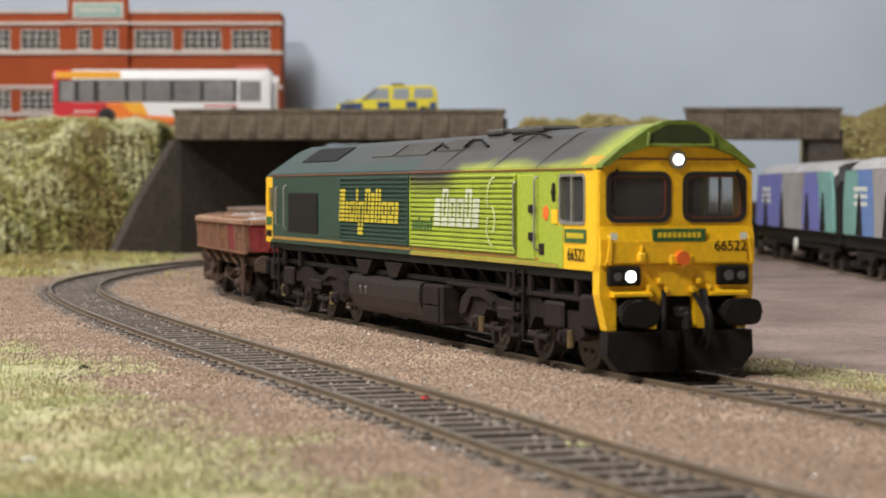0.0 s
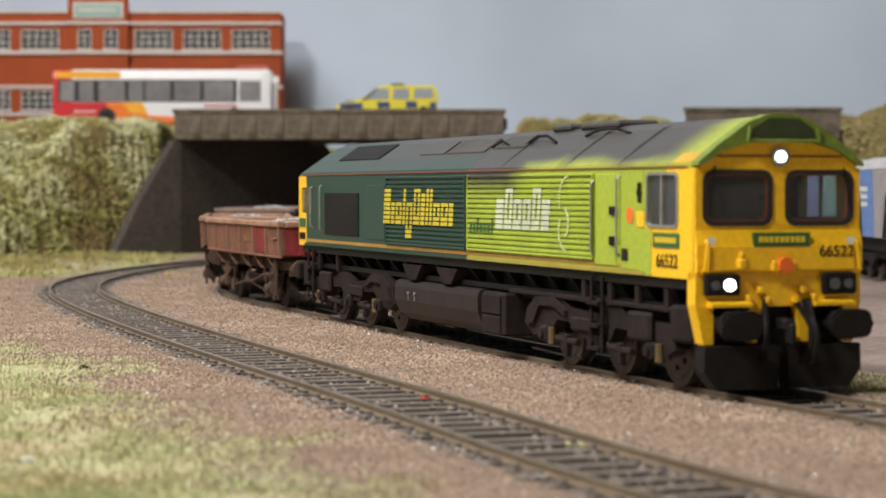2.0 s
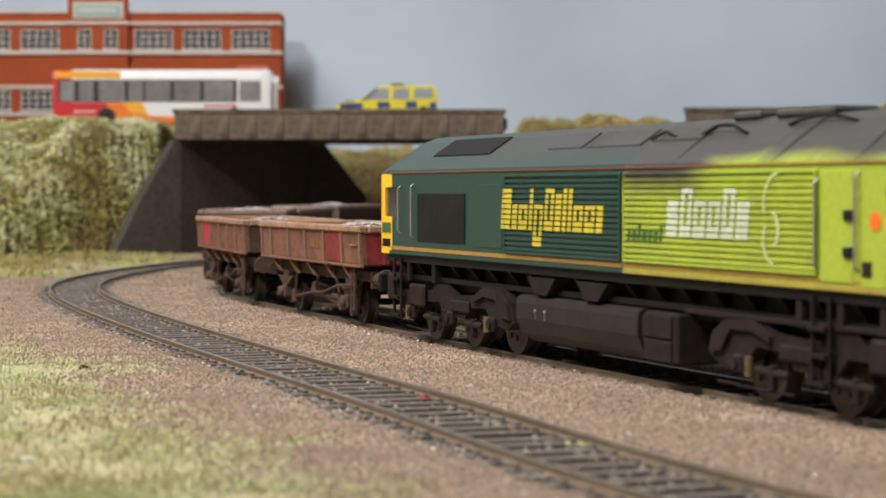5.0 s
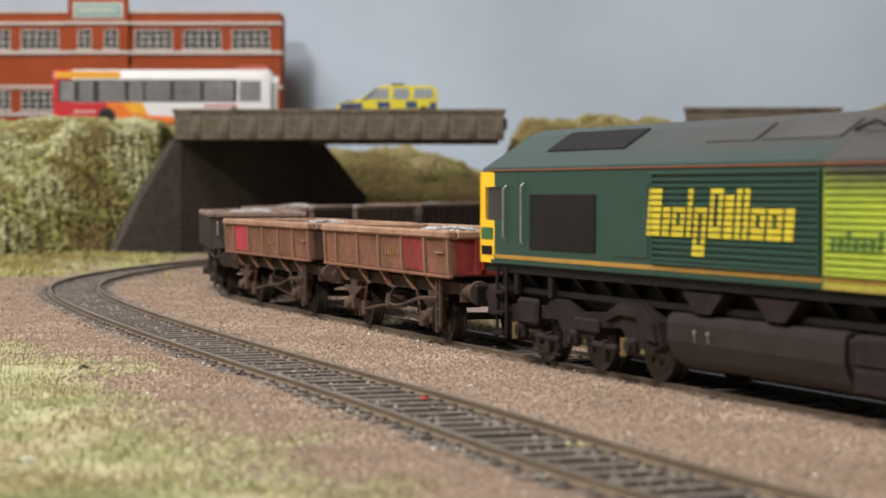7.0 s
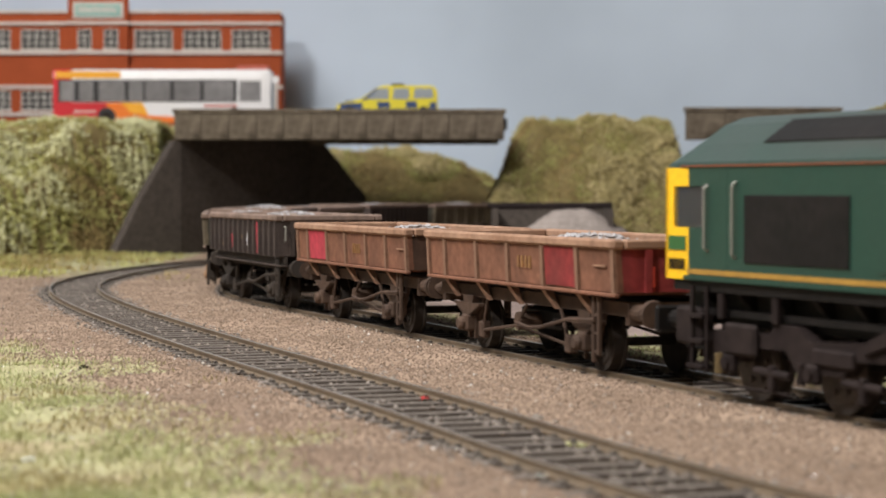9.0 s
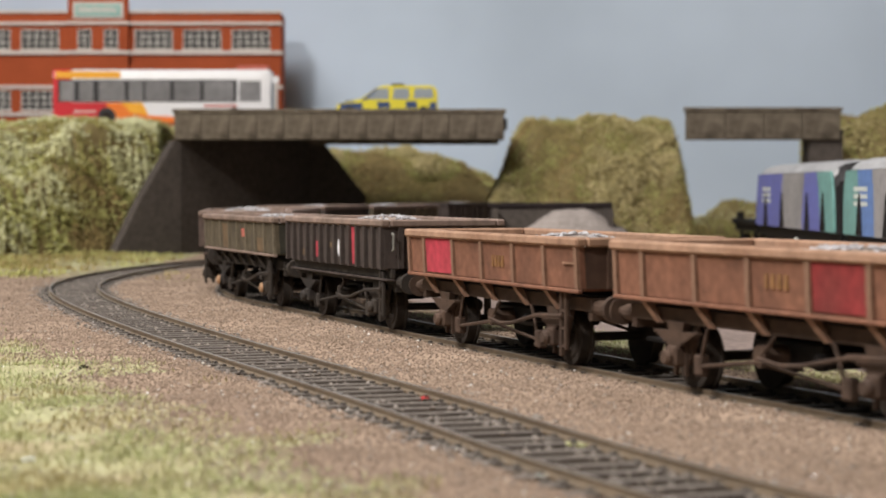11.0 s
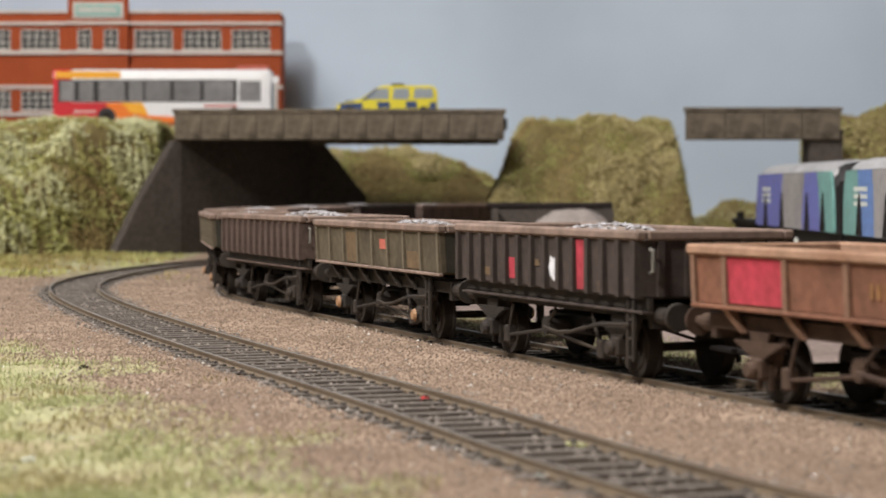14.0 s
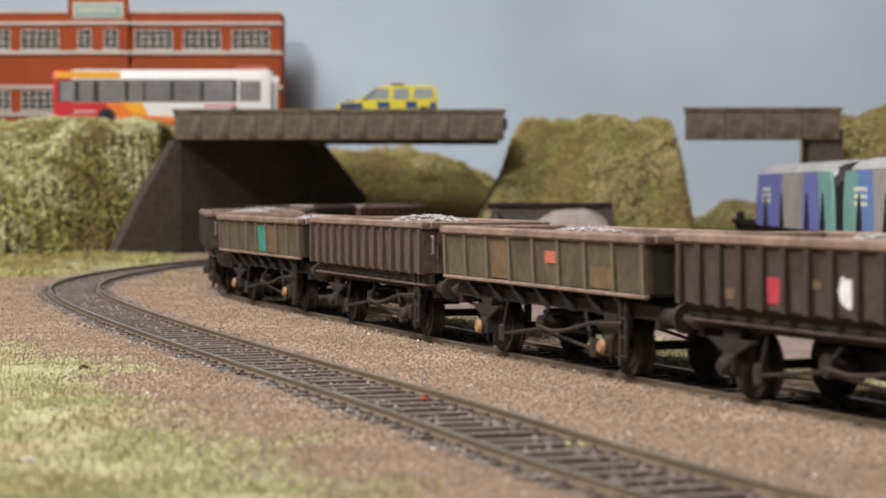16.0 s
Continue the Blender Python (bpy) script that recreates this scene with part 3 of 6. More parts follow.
# ---- brick factory behind the road ----
def factory():
    b = thing("factory_building", "red brick factory in low relief with white bands", "building")
    d = 1560.0
    k = d / 3699.3
    def X(px):
        return (px - 784) * k
    def Z(py):
        return 38.16 + (336 - py) * k
    zg = 80.0
    for nm, x0, x1, y0, zt in (("wall", -560, X(498), d, Z(24)), ("wall", X(124), X(230), d - 5, Z(-3))):
        part(nm, (lambda bm: (box(bm, x0, x1, y0, d + 38 if y0 == d else d - 0.01, zg, zt, 0.3), bm)[1])(bmesh.new()), BRICK, b)
    for nm, (pa, pb, ya, yb, pr) in {"a": (-540, 500, 40, 46, 2.2), "b": (-540, 500, 91, 98, 2.2), "c": (-540, 500, 152, 158, 1.6), "d": (-540, 500, 200, 206, 1.6), "e": (-540, 498, 20, 25, 1.5)}.items():
        boxes("stone_band", STONE, b, [(X(pa), X(pb) + 0.6, d - pr, d - 0.02, Z(yb), Z(ya))], bevel=0.2)
        if nm in "ab":
            boxes("stone_band", STONE, b, [(X(122), X(232), d - 6.8, d - 5.02, Z(yb), Z(ya))], bevel=0.2)
    boxes("coping", STONE, b, [(X(122), X(232), d - 6.5, d - 0.5, Z(-3) + 0.02, Z(-3) + 2)])
    # sign on the centre bay, its small lettering as plain bars
    boxes("sign_board", STONE, b, [(X(133), X(222), d - 6, d - 5.03, Z(35), Z(6))])
    sg = boxes("sign_panel", TEAL, b, [(X(138), X(217), d - 6.6, d - 6.03, Z(31), Z(10))], "teal sign with unreadable lettering")
    for i in range(9):
        boxes("bar", STONE, sg, [(X(144 + i * 7.6), X(149 + i * 7.6), d - 6.9, d - 6.62, Z(25), Z(14 + (i % 3)))])
    def window(pa, pb, ya, yb, cols, rows, depth):
        w = part("window", (lambda bm: (box(bm, X(pa), X(pb), depth - 0.5, depth - 0.03, Z(yb), Z(ya)), bm)[1])(bmesh.new()), DARKPANE, b)
        fr = []
        for i in range(cols + 1):
            x = X(pa) + (X(pb) - X(pa)) * i / cols
            fr.append((x - 0.27, x + 0.27, depth - 1.1, depth - 0.52, Z(yb), Z(ya)))
        for j in range(rows + 1):
            z = Z(yb) + (Z(ya) - Z(yb)) * j / rows
            fr.append((X(pa), X(pb), depth - 1.0, depth - 0.53, z - 0.27, z + 0.27))
        boxes("window_frame", FRAMEWHITE, w, fr)
        boxes("window_sill", STONE, w, [(X(pa) - 0.8, X(pb) + 0.8, depth - 2.2, depth - 0.04, Z(yb) - 1.2, Z(yb) - 0.02)])
    for ya, yb in ((54, 88), (162, 195)):
        for a in (412, 326, 240, 40, -46, -132, -218):
            window(a, a + 66, ya, yb, 5, 3, d)
        for a, bb in ((142, 165), (188, 212)):
            window(a, bb, ya, yb, 2, 3, d - 5)
    # drain pipe and a pale doorway at the corner
    boxes("door_surround", STONE, b, [(X(478), X(492), d - 2, d - 0.05, zg, Z(138))])


def upper_level():
    """Road and plinth behind the bridges."""
    ob = boxes("road_deck", ROADTAR, None, [(-1200, -172.5, 1425.5, 1638, 60, 80), (-172, 40, 1430.5, 1470, 74, 80)])
    tagged(ob, "dark tarmac road at bridge level", "road", kind="structure")


# ---- paints of vehicles ----
TRAINSET = []


def body_paint(name, colour, soot_from, soot_to, along=None, rough=0.42, dust=0.35, run=None):
    """Paint that exhaust soot covers from one height to another (mm), less towards the ends given by along."""
    m = mat(name, colour, rough, amount=dust, fine=700, coarse=70, bump=0.05, dirt=[c * 0.55 + 0.03 for c in colour])
    n, l = m.node_tree.nodes, m.node_tree.links
    b = n["Principled BSDF"]
    old = b.inputs["Base Color"].links[0].from_socket
    tc = n.new("ShaderNodeTexCoord")
    sep = n.new("ShaderNodeSeparateXYZ")
    l.new(tc.outputs["Object"], sep.inputs[0])
    ns = n.new("ShaderNodeTexNoise")
    ns.inputs["Scale"].default_value = 55
    l.new(tc.outputs["Object"], ns.inputs["Vector"])
    jit = n.new("ShaderNodeMath")
    jit.operation, jit.inputs[1].default_value = "MULTIPLY_ADD", 0.006
    l.new(ns.outputs["Fac"], jit.inputs[0])
    l.new(sep.outputs["Z"], jit.inputs[2])
    up = n.new("ShaderNodeMapRange")
    up.interpolation_type = "SMOOTHSTEP"
    up.inputs[1].default_value, up.inputs[2].default_value = soot_from * MM + 0.003, soot_to * MM + 0.003
    l.new(jit.outputs[0], up.inputs[0])
    fac = up.outputs[0]
    if along:
        for a, c in along:
            mr = n.new("ShaderNodeMapRange")
            mr.interpolation_type = "SMOOTHSTEP"
            mr.inputs[1].default_value, mr.inputs[2].default_value = a * MM, c * MM
            l.new(sep.outputs["X"], mr.inputs[0])
            mu = n.new("ShaderNodeMath")
            mu.operation = "MULTIPLY"
            l.new(fac, mu.inputs[0])
            l.new(mr.outputs[0], mu.inputs[1])
            fac = mu.outputs[0]
    if run:
        z0, z1, u0, u1 = run
        lowz, lowu, both, most = n.new("ShaderNodeMapRange"), n.new("ShaderNodeMapRange"), n.new("ShaderNodeMath"), n.new("ShaderNodeMath")
        for node, src, a, c in ((lowz, jit.outputs[0], z0 * MM + 0.003, z1 * MM + 0.003), (lowu, sep.outputs["X"], u0 * MM, u1 * MM)):
            node.interpolation_type = "SMOOTHSTEP"
            node.inputs[1].default_value, node.inputs[2].default_value = a, c
            l.new(src, node.inputs[0])
        both.operation, most.operation = "MULTIPLY", "MAXIMUM"
        l.new(lowz.outputs[0], both.inputs[0])
        l.new(lowu.outputs[0], both.inputs[1])
        l.new(both.outputs[0], most.inputs[0])
        l.new(fac, most.inputs[1])
        fac = most.outputs[0]
    mx = n.new("ShaderNodeMix")
    mx.data_type = "RGBA"
    mx.inputs[7].default_value = (0.048, 0.043, 0.039, 1)
    l.new(old, mx.inputs[6])
    l.new(fac, mx.inputs[0])
    l.new(mx.outputs[2], b.inputs["Base Color"])
    return m


GREEN = mat("dark_green_paint", (0.012, 0.047, 0.033), 0.42, amount=0.22, fine=800, coarse=60, bump=0.04, dirt=(0.035, 0.055, 0.04))
LIME = mat("lime_green_paint", (0.345, 0.43, 0.038), 0.42, amount=0.3, fine=800, coarse=60, bump=0.04, dirt=(0.25, 0.33, 0.035))
DIRTYLIME = mat("dirty_ochre_lime", (0.37, 0.29, 0.045), 0.55, amount=0.5, fine=500, coarse=70, bump=0.04, dirt=(0.24, 0.20, 0.05))
YELLOW = mat("warning_yellow_paint", (0.90, 0.52, 0.012), 0.4, amount=0.22, fine=800, coarse=90, bump=0.04, dirt=(0.55, 0.27, 0.02), lo=0.5, hi=0.75)
YELLOWROOF = mat("dulled_yellow_roof", (0.55, 0.31, 0.02), 0.5, amount=0.4, fine=700, coarse=80)
LIMEROOF = body_paint("sooty_lime_roof", (0.33, 0.38, 0.03), 41.6, 45.6, [(-1, -20)])
LIMECANT = body_paint("sooty_lime_cant", (0.345, 0.43, 0.038), 35, 42, [(-78, -96)])
LIMEMID = body_paint("sooty_lime_roof_middle", (0.35, 0.40, 0.03), 42.0, 46.0, run=(38.0, 42.5, -72, -90))
GREENROOF = body_paint("sooty_green_roof", (0.021, 0.045, 0.034), 43.0, 47.5, [(-262, -140)])
GREYROOF = mat("sooty_roof_panel", (0.055, 0.051, 0.046), 0.7, amount=0.6, fine=500, coarse=60, dirt=(0.032, 0.03, 0.027))
VISOR = mat("visor_green", (0.17, 0.235, 0.03), 0.5, amount=0.5, fine=600, coarse=80, dirt=(0.08, 0.12, 0.02))
VISORDARK = mat("visor_dark_green", (0.035, 0.05, 0.014), 0.6, amount=0.5, fine=600, coarse=80)
ORANGELINE = mat("ochre_line", (0.36, 0.20, 0.035), 0.5, amount=0.4, fine=500, coarse=60)
REDLINE = mat("thin_red_line", (0.24, 0.07, 0.03), 0.5, amount=0.3)
BRIGHTYELLOW = mat("yellow_lettering", (0.74, 0.55, 0.025), 0.5, amount=0.15, bump=0)
WHITE = mat("white_lettering", (0.70, 0.73, 0.66), 0.5, amount=0.15, bump=0)
WORDYELLOW = mat("worn_yellow_lettering", (0.58, 0.47, 0.03), 0.5, amount=0.35, fine=500, coarse=90, bump=0)
WORDWHITE = mat("worn_white_lettering", (0.58, 0.63, 0.46), 0.5, amount=0.35, fine=500, coarse=90, bump=0)
PALELIME = mat("pale_lime_emblem", (0.55, 0.62, 0.30), 0.5, amount=0.2, bump=0)
BLACK = mat("grimy_black", (0.012, 0.011, 0.0105), 0.55, amount=0.6, fine=500, coarse=70, dirt=(0.022, 0.018, 0.017), spec=0.12)
UNDER = mat("dusty_underframe", (0.020, 0.0145, 0.014), 0.7, amount=0.7, fine=450, coarse=60, dirt=(0.032, 0.0235, 0.021), spec=0.1)
TANK = mat("dusty_dark_tank", (0.024, 0.018, 0.018), 0.5, amount=0.6, fine=300, coarse=45, dirt=(0.038, 0.031, 0.027), bump=0.05, spec=0.16)
AXLEBRASS = mat("brassy_damper", (0.20, 0.14, 0.06), 0.5, 0.3, amount=0.6, fine=500, coarse=90, dirt=(0.06, 0.045, 0.03))
STEEL = mat("worn_wheel_steel", (0.10, 0.085, 0.075), 0.45, 0.6, amount=0.6, fine=500, coarse=80, dirt=(0.05, 0.038, 0.03))
CHROME = mat("pale_grey_handrail", (0.25, 0.24, 0.21), 0.45, 0.2, amount=0.4, fine=500, coarse=80)
BUSRED0 = mat("lamp_red", (0.55, 0.05, 0.03), 0.5, amount=0.2)
ORANGE = mat("orange_fitting", (0.80, 0.15, 0.02), 0.5, amount=0.2)
RED = mat("red_paint", (0.42, 0.035, 0.03), 0.55, amount=0.45, fine=500, coarse=70, dirt=(0.24, 0.05, 0.035))
GLASS = glass_mat("cab_glass", (0.84, 0.84, 0.83))
CABDARK = mat("cab_interior", (0.065, 0.052, 0.047), 0.8, amount=0.4)
# black for rubber parts, and for painted shade on the hopper ends
RUBBERSHADE = mat("black_rubber_and_shade", (0.02, 0.018, 0.018), 0.5, amount=0.2)
HEADLAMP = lamp_mat("lit_lamp_lens", (1.0, 0.98, 0.92), 6.0)
LENS = mat("unlit_lens", (0.13, 0.13, 0.13), 0.15, 0.3, amount=0.2, bump=0)
LOGOGREEN = mat("green_plate", (0.03, 0.11, 0.03), 0.5, amount=0.2, bump=0)


def text_part(name, words, size, material, parent, m, label=""):
    cu = bpy.data.curves.new(name, "FONT")
    cu.body, cu.size, cu.extrude, cu.align_x, cu.align_y = words, size * MM, 0.00004, "CENTER", "CENTER"
    tmp = new("lettering", cu)
    me = bpy.data.meshes.new_from_object(tmp)
    bpy.data.objects.remove(tmp)
    me.materials.append(material)
    ob = new(name, me)
    ob.parent = parent
    ob.matrix_basis = m
    return tagged(ob, label) if label else ob


def side_pose(u, w, v=-17.45, sgn=-1):
    """Faces the near side of a vehicle, reading along it."""
    return pose(u * MM, v * MM, w * MM, 90, 0, 0)


def front_pose(v, w, u):
    return pose(u * MM, v * MM, w * MM, 90, 0, 90)


HALF = [(17.3, 42.2), (17.0, 43.2), (12.5, 46.6), (7.0, 50.3), (3.2, 51.7), (0.0, 52.0)]


def roof_profile(low=42.2):
    return [(-a, b) for a, b in HALF] + [(a, b) for a, b in HALF[-2::-1]]


def window_frame(bm, u0, u1, w0, w1, t, v0, v1, axis):
    for b in ((u0 - t, u0, w0 - t, w1 + t), (u1, u1 + t, w0 - t, w1 + t), (u0, u1, w0 - t, w0), (u0, u1, w1, w1 + t)):
        if axis == "side":
            box(bm, b[0], b[1], v0, v1, b[2], b[3], 0.15)
        else:
            box(bm, v0, v1, b[0], b[1], b[2], b[3], 0.15)


def wheelset(parent, r, name="wheelset", gauge=7.6, material=None):
    bm = bmesh.new()
    for s in (-1, 1):
        tube(bm, (0, s * gauge, 0), (0, s * (gauge + 2.3), 0), r, 28)
        tube(bm, (0, s * (gauge - 0.6), 0), (0, s * gauge, 0), r + 0.7, 28)
        tube(bm, (0, s * (gauge + 2.3), 0), (0, s * (gauge + 2.7), 0), r * 0.8, 20, r * 0.74)
        for k in range(6):
            a = k * math.pi / 3
            box(bm, r * 0.5 * math.cos(a) - 0.45, r * 0.5 * math.cos(a) + 0.45, s * (gauge + 2.9) - 0.3, s * (gauge + 2.9) + 0.3, r * 0.5 * math.sin(a) - 0.45, r * 0.5 * math.sin(a) + 0.45)
        tube(bm, (0, s * (gauge + 2.5), 0), (0, s * (gauge + 4.0), 0), 1.2, 10)
    tube(bm, (0, -gauge, 0), (0, gauge, 0), 1.0, 8)
    return part(name, bm, material or STEEL, parent)


def bogie(loco, u_axles, flip):
    """Three-axle bogie: cast side frames with arches over the axleboxes."""
    c = u_axles[1]
    wheels = []
    k = -1 if flip else 1
    for sgn in (-1, 1):
        def ys(a, b):
            return sorted((sgn * a, sgn * b))
        prof = [(-38, 8.0), (-36.5, 12.5), (-31, 15.6), (-20.5, 15.9), (-14, 13.2), (2, 12.4), (5.5, 14.8), (12, 14.8), (14.5, 12.8), (35, 12.6), (36.5, 8.0),
                (33, 6.6), (24, 7.4), (21, 10.2), (9, 10.4), (6, 7.2), (-8, 7.2), (-11, 10.0), (-21, 10.4), (-25, 7.2), (-34, 6.2)]
        bm = bmesh.new()
        prism(bm, [(c + k * p[0], p[1]) for p in prof], "y", *ys(12.6, 15.6))
        part("bogie_frame", bm, UNDER, loco, "cast bogie side frame, dusty brown black")
        bm = bmesh.new()
        prism(bm, [(c + k * p[0], p[1]) for p in ((-37, 8.6), (-35.6, 12.2), (-30.5, 14.9), (-21, 15.2), (-15, 12.6), (-15, 11.4), (-21.5, 13.2), (-29, 13.0), (-32.5, 9.0))], "y", *ys(15.61, 16.6))
        part("frame_rib", bm, UNDER, loco)
        u0, u1 = sorted((c + k * 17, c + k * 27.5))
        boxes("gear_box", UNDER, loco, [(u0, u1, *ys(15.6, 17.0), 8.6, 14.4)], "", 0.6)
        u0, u1 = sorted((c + k * -12, c + k * 0))
        boxes("equaliser", UNDER, loco, [(u0, u1, *ys(15.6, 16.5), 8.6, 11.6)], "", 0.5)
        for i, ua in enumerate(u_axles):
            bm = bmesh.new()
            box(bm, ua - 1.8, ua + 1.8, *ys(15.0, 16.8), 5.4, 8.8, 0.5)
            tube(bm, (ua, sgn * 16.7, 7.1), (ua, sgn * 17.4, 7.1), 1.15, 10)
            part("axlebox", bm, UNDER, loco)
            bm = bmesh.new()
            tube(bm, (ua + k * 3.6, sgn * 16.0, 5.0), (ua + k * 3.6, sgn * 16.0, 8.6), 0.85, 8)
            part("damper", bm, AXLEBRASS if i != 1 else UNDER, loco)
        for q in (-14.5, 12.5):
            bm = bmesh.new()
            tube(bm, (c + k * q - 5.5, sgn * 15.9, 6.4), (c + k * q + 5.5, sgn * 15.9, 6.1), 0.75, 8)
            box(bm, c + k * q - 0.8, c + k * q + 0.8, *ys(15.2, 16.6), 3.2, 7.6, 0.2)
            part("brake_rigging", bm, UNDER, loco)
        bm = bmesh.new()
        sweep(bm, [(c - 36, sgn * 15.0, 3.2), (c - 20, sgn * 15.4, 2.9), (c - 8, sgn * 15.4, 2.9)], 0.25)
        part("sand_pipe", bm, UNDER, loco)
    bm = bmesh.new()
    box(bm, c - 34, c + 34, -9, 9, 8, 13)
    part("bogie_centre", bm, BLACK, loco)
    for ua in u_axles:
        w = wheelset(loco, 7.0)
        wheels.append((w, ua, 7.0, 7.0))
    return wheels


def word_blocks(parent, material, u0, w0, blocks, pitch, label):
    """A painted mark as a run of plain blocks, broken by the louvres under it."""
    bm = bmesh.new()
    u = u0
    for width, low, high, hole in blocks:
        k0 = math.ceil((w0 + low - 24.6) / pitch)
        k1 = math.floor((w0 + high - 24.6) / pitch)
        for k in range(k0, k1 + 1):
            w = 24.6 + k * pitch
            inner = hole and k0 + 1 < k < k1 - 0
            for a, b in (((u, u + width * 0.36), (u + width * 0.69, u + width * 1.05)) if inner else ((u, u + width * 1.05),)):
                sh = (w - w0) * 0.14
                box(bm, a + sh, b + sh, -17.98, -17.86, w + 0.1, w + 0.98)
        u += width * 1.05 + 0.95
    return part("painted_word", bm, material, parent, label)


def locomotive():
    loco = thing("diesel_locomotive", "dark green and lime diesel locomotive with yellow cab", "locomotive")
    Y = -17.3
    # main body sides
    for nm, u0, u1, m in (("body_rear", -242, -118.6, GREEN), ("body_front", -118.5, -22, LIMECANT)):
        boxes(nm, m, loco, [(u0, u1, -17.3, 17.3, 21.6, 42.2)])
    # roof in three lengths, with small raised panels
    for nm, u0, u1, m in (("roof_rear", -259.5, -118.6, GREENROOF), ("roof_middle", -118.5, -66.1, LIMEMID), ("roof_front", -66, -1.5, LIMEROOF)):
        bm = bmesh.new()
        prism(bm, roof_profile(), "x", u0, u1)
        part(nm, bm, m, loco)
    # rear end slope
    bm = bmesh.new()
    pr = roof_profile()
    va = [bm.verts.new((-259.6, a, b)) for a, b in pr]
    vb = [bm.verts.new((-264 + 0.6 * (52 - b) / 10, a * 0.985, 42.2 + (b - 42.2) * 0.72)) for a, b in pr]
    bm.faces.new(va), bm.faces.new(vb[::-1])
    for i in range(len(pr)):
        j = (i + 1) % len(pr)
        bm.faces.new([va[j], va[i], vb[i], vb[j]])
    part("rear_dome", bm, GREENROOF, loco)

    def roof_w(v):
        return float(np.interp(abs(v), [h[0] for h in HALF[::-1]], [h[1] for h in HALF[::-1]]))

    def roof_panel(nm, u0, u1, va, vb, rise, m, label=""):
        bm = bmesh.new()
        pts = [(va, roof_w(va) - 0.4), (vb, roof_w(vb) - 0.4), (vb, roof_w(vb) + rise), ((va + vb) / 2, roof_w((va + vb) / 2) + rise), (va, roof_w(va) + rise)]
        prism(bm, pts, "x", u0, u1)
        part(nm, bm, m, loco, label)
    for sg in (-1, 1):
        roof_panel("roof_grille", -237, -200, sg * 12.8, sg * 6.8, 0.35, BLACK, "black radiator roof grille")
        roof_panel("roof_hatch", -168, -150, sg * 12.0, sg * 7.2, 0.35, GREENROOF)
        roof_panel("roof_hatch", -148, -122, sg * 12.0, sg * 7.2, 0.35, GREYROOF)
        roof_panel("roof_hatch", -116, -98, sg * 11.0, sg * 7.2, 0.5, GREYROOF)
        bm = bmesh.new()
        sweep(bm, [(-120, sg * 10.5, roof_w(10.5) + 0.3), (-114, sg * 10.2, roof_w(10.2) + 1.5), (-109, sg * 10.4, roof_w(10.4) + 0.4)], 0.28)
        sweep(bm, [(-100, sg * 10, roof_w(10) + 0.2), (-94, sg * 9.5, roof_w(9.5) + 1.7), (-88, sg * 9.6, roof_w(9.6) + 1.6), (-82, sg * 10, roof_w(10) + 0.2)], 0.35)
        part("lifting_handle", bm, BLACK, loco)
    for sg in (-1, 1):
        roof_panel("cab_roof_corner", -10, -1.6, sg * 17.0, sg * 14.6, 0.08, YELLOWROOF)
    bm = bmesh.new()
    for u in (-92, -76, -66):
        box(bm, u - 5, u + 5, -5, 5, 51.2, 53.0, 0.6)
    part("exhaust_cover", bm, GREYROOF, loco)
    bm = bmesh.new()
    for sg in (-1, 1):
        pts = [(-70 + 22 * k / 6, sg * (8.2 - 0.4 * k / 6), roof_w(8.2) + 0.3 + 1.3 * math.sin(math.pi * k / 6)) for k in range(7)]
        sweep(bm, pts, 0.32)
    part("silencer_rail", bm, BLACK, loco)
    for u in (-34, -60.5, -98):
        bm = bmesh.new()
        sweep(bm, [(u, -17.1, 43.0), (u, -12.5, 46.75), (u, -7, 50.45), (u, 0, 52.1), (u, 7, 50.45), (u, 12.5, 46.75), (u, 17.1, 43.0)], 0.16, 5)
        part("roof_seam", bm, GREYROOF, loco)

    # gutter lines and stripes, both sides
    for sg in (-1, 1):
        f = sg * 17.3
        def strip(nm, m, u0, u1, w0, w1, t=0.12, label=""):
            boxes(nm, m, loco, [(u0, u1, min(f, f + sg * t), max(f, f + sg * t), w0, w1)], label)
        strip("gutter", REDLINE, -258, -3, 42.35, 42.62, 0.3)
        strip("waist_stripe", ORANGELINE, -256, -119, 22.7, 23.6)
        strip("waist_stripe", ORANGELINE, -118, -20, 22.8, 23.5, 0.1)
        strip("lower_sill", GREEN if sg else GREEN, -257, -118.7, 21.65, 22.4, 0.3)
        strip("lower_sill", DIRTYLIME, -118.6, -21, 21.65, 22.4, 0.3)
        strip("dirty_band", DIRTYLIME, -118.4, -46, 23.55, 24.2, 0.08)
        # louvred grilles
        pitch = 1.16
        for nm, u0, u1, m, n in (("louvre", -117.4, -45.6, LIMECANT, 14), ("louvre", -178.5, -119.8, GREEN, 14)):
            for k in range(n):
                bm = bmesh.new()
                z = 24.6 + k * pitch
                prism(bm, [(f - sg * 0.05, z), (f + sg * 0.55, z + 0.1), (f + sg * 0.55, z + 0.62), (f - sg * 0.05, z + 1.0)], "x", u0, u1)
                part(nm, bm, m, loco)
            bm = bmesh.new()
            window_frame(bm, u0, u1, 24.4, 41.0, 0.55, min(f, f + sg * 0.7), max(f, f + sg * 0.7), "side")
            part("grille_frame", bm, m, loco)
        # rear radiator screen
        boxes("radiator_screen", BLACK, loco, [(-236, -204, min(f, f + sg * 0.3), max(f, f + sg * 0.3), 25.2, 37.2)], "black mesh radiator screen", 0.1)
        boxes("access_door", GREEN, loco, [(-196, -181, min(f, f + sg * 0.25), max(f, f + sg * 0.25), 24.8, 39.4)], "", 0.15)
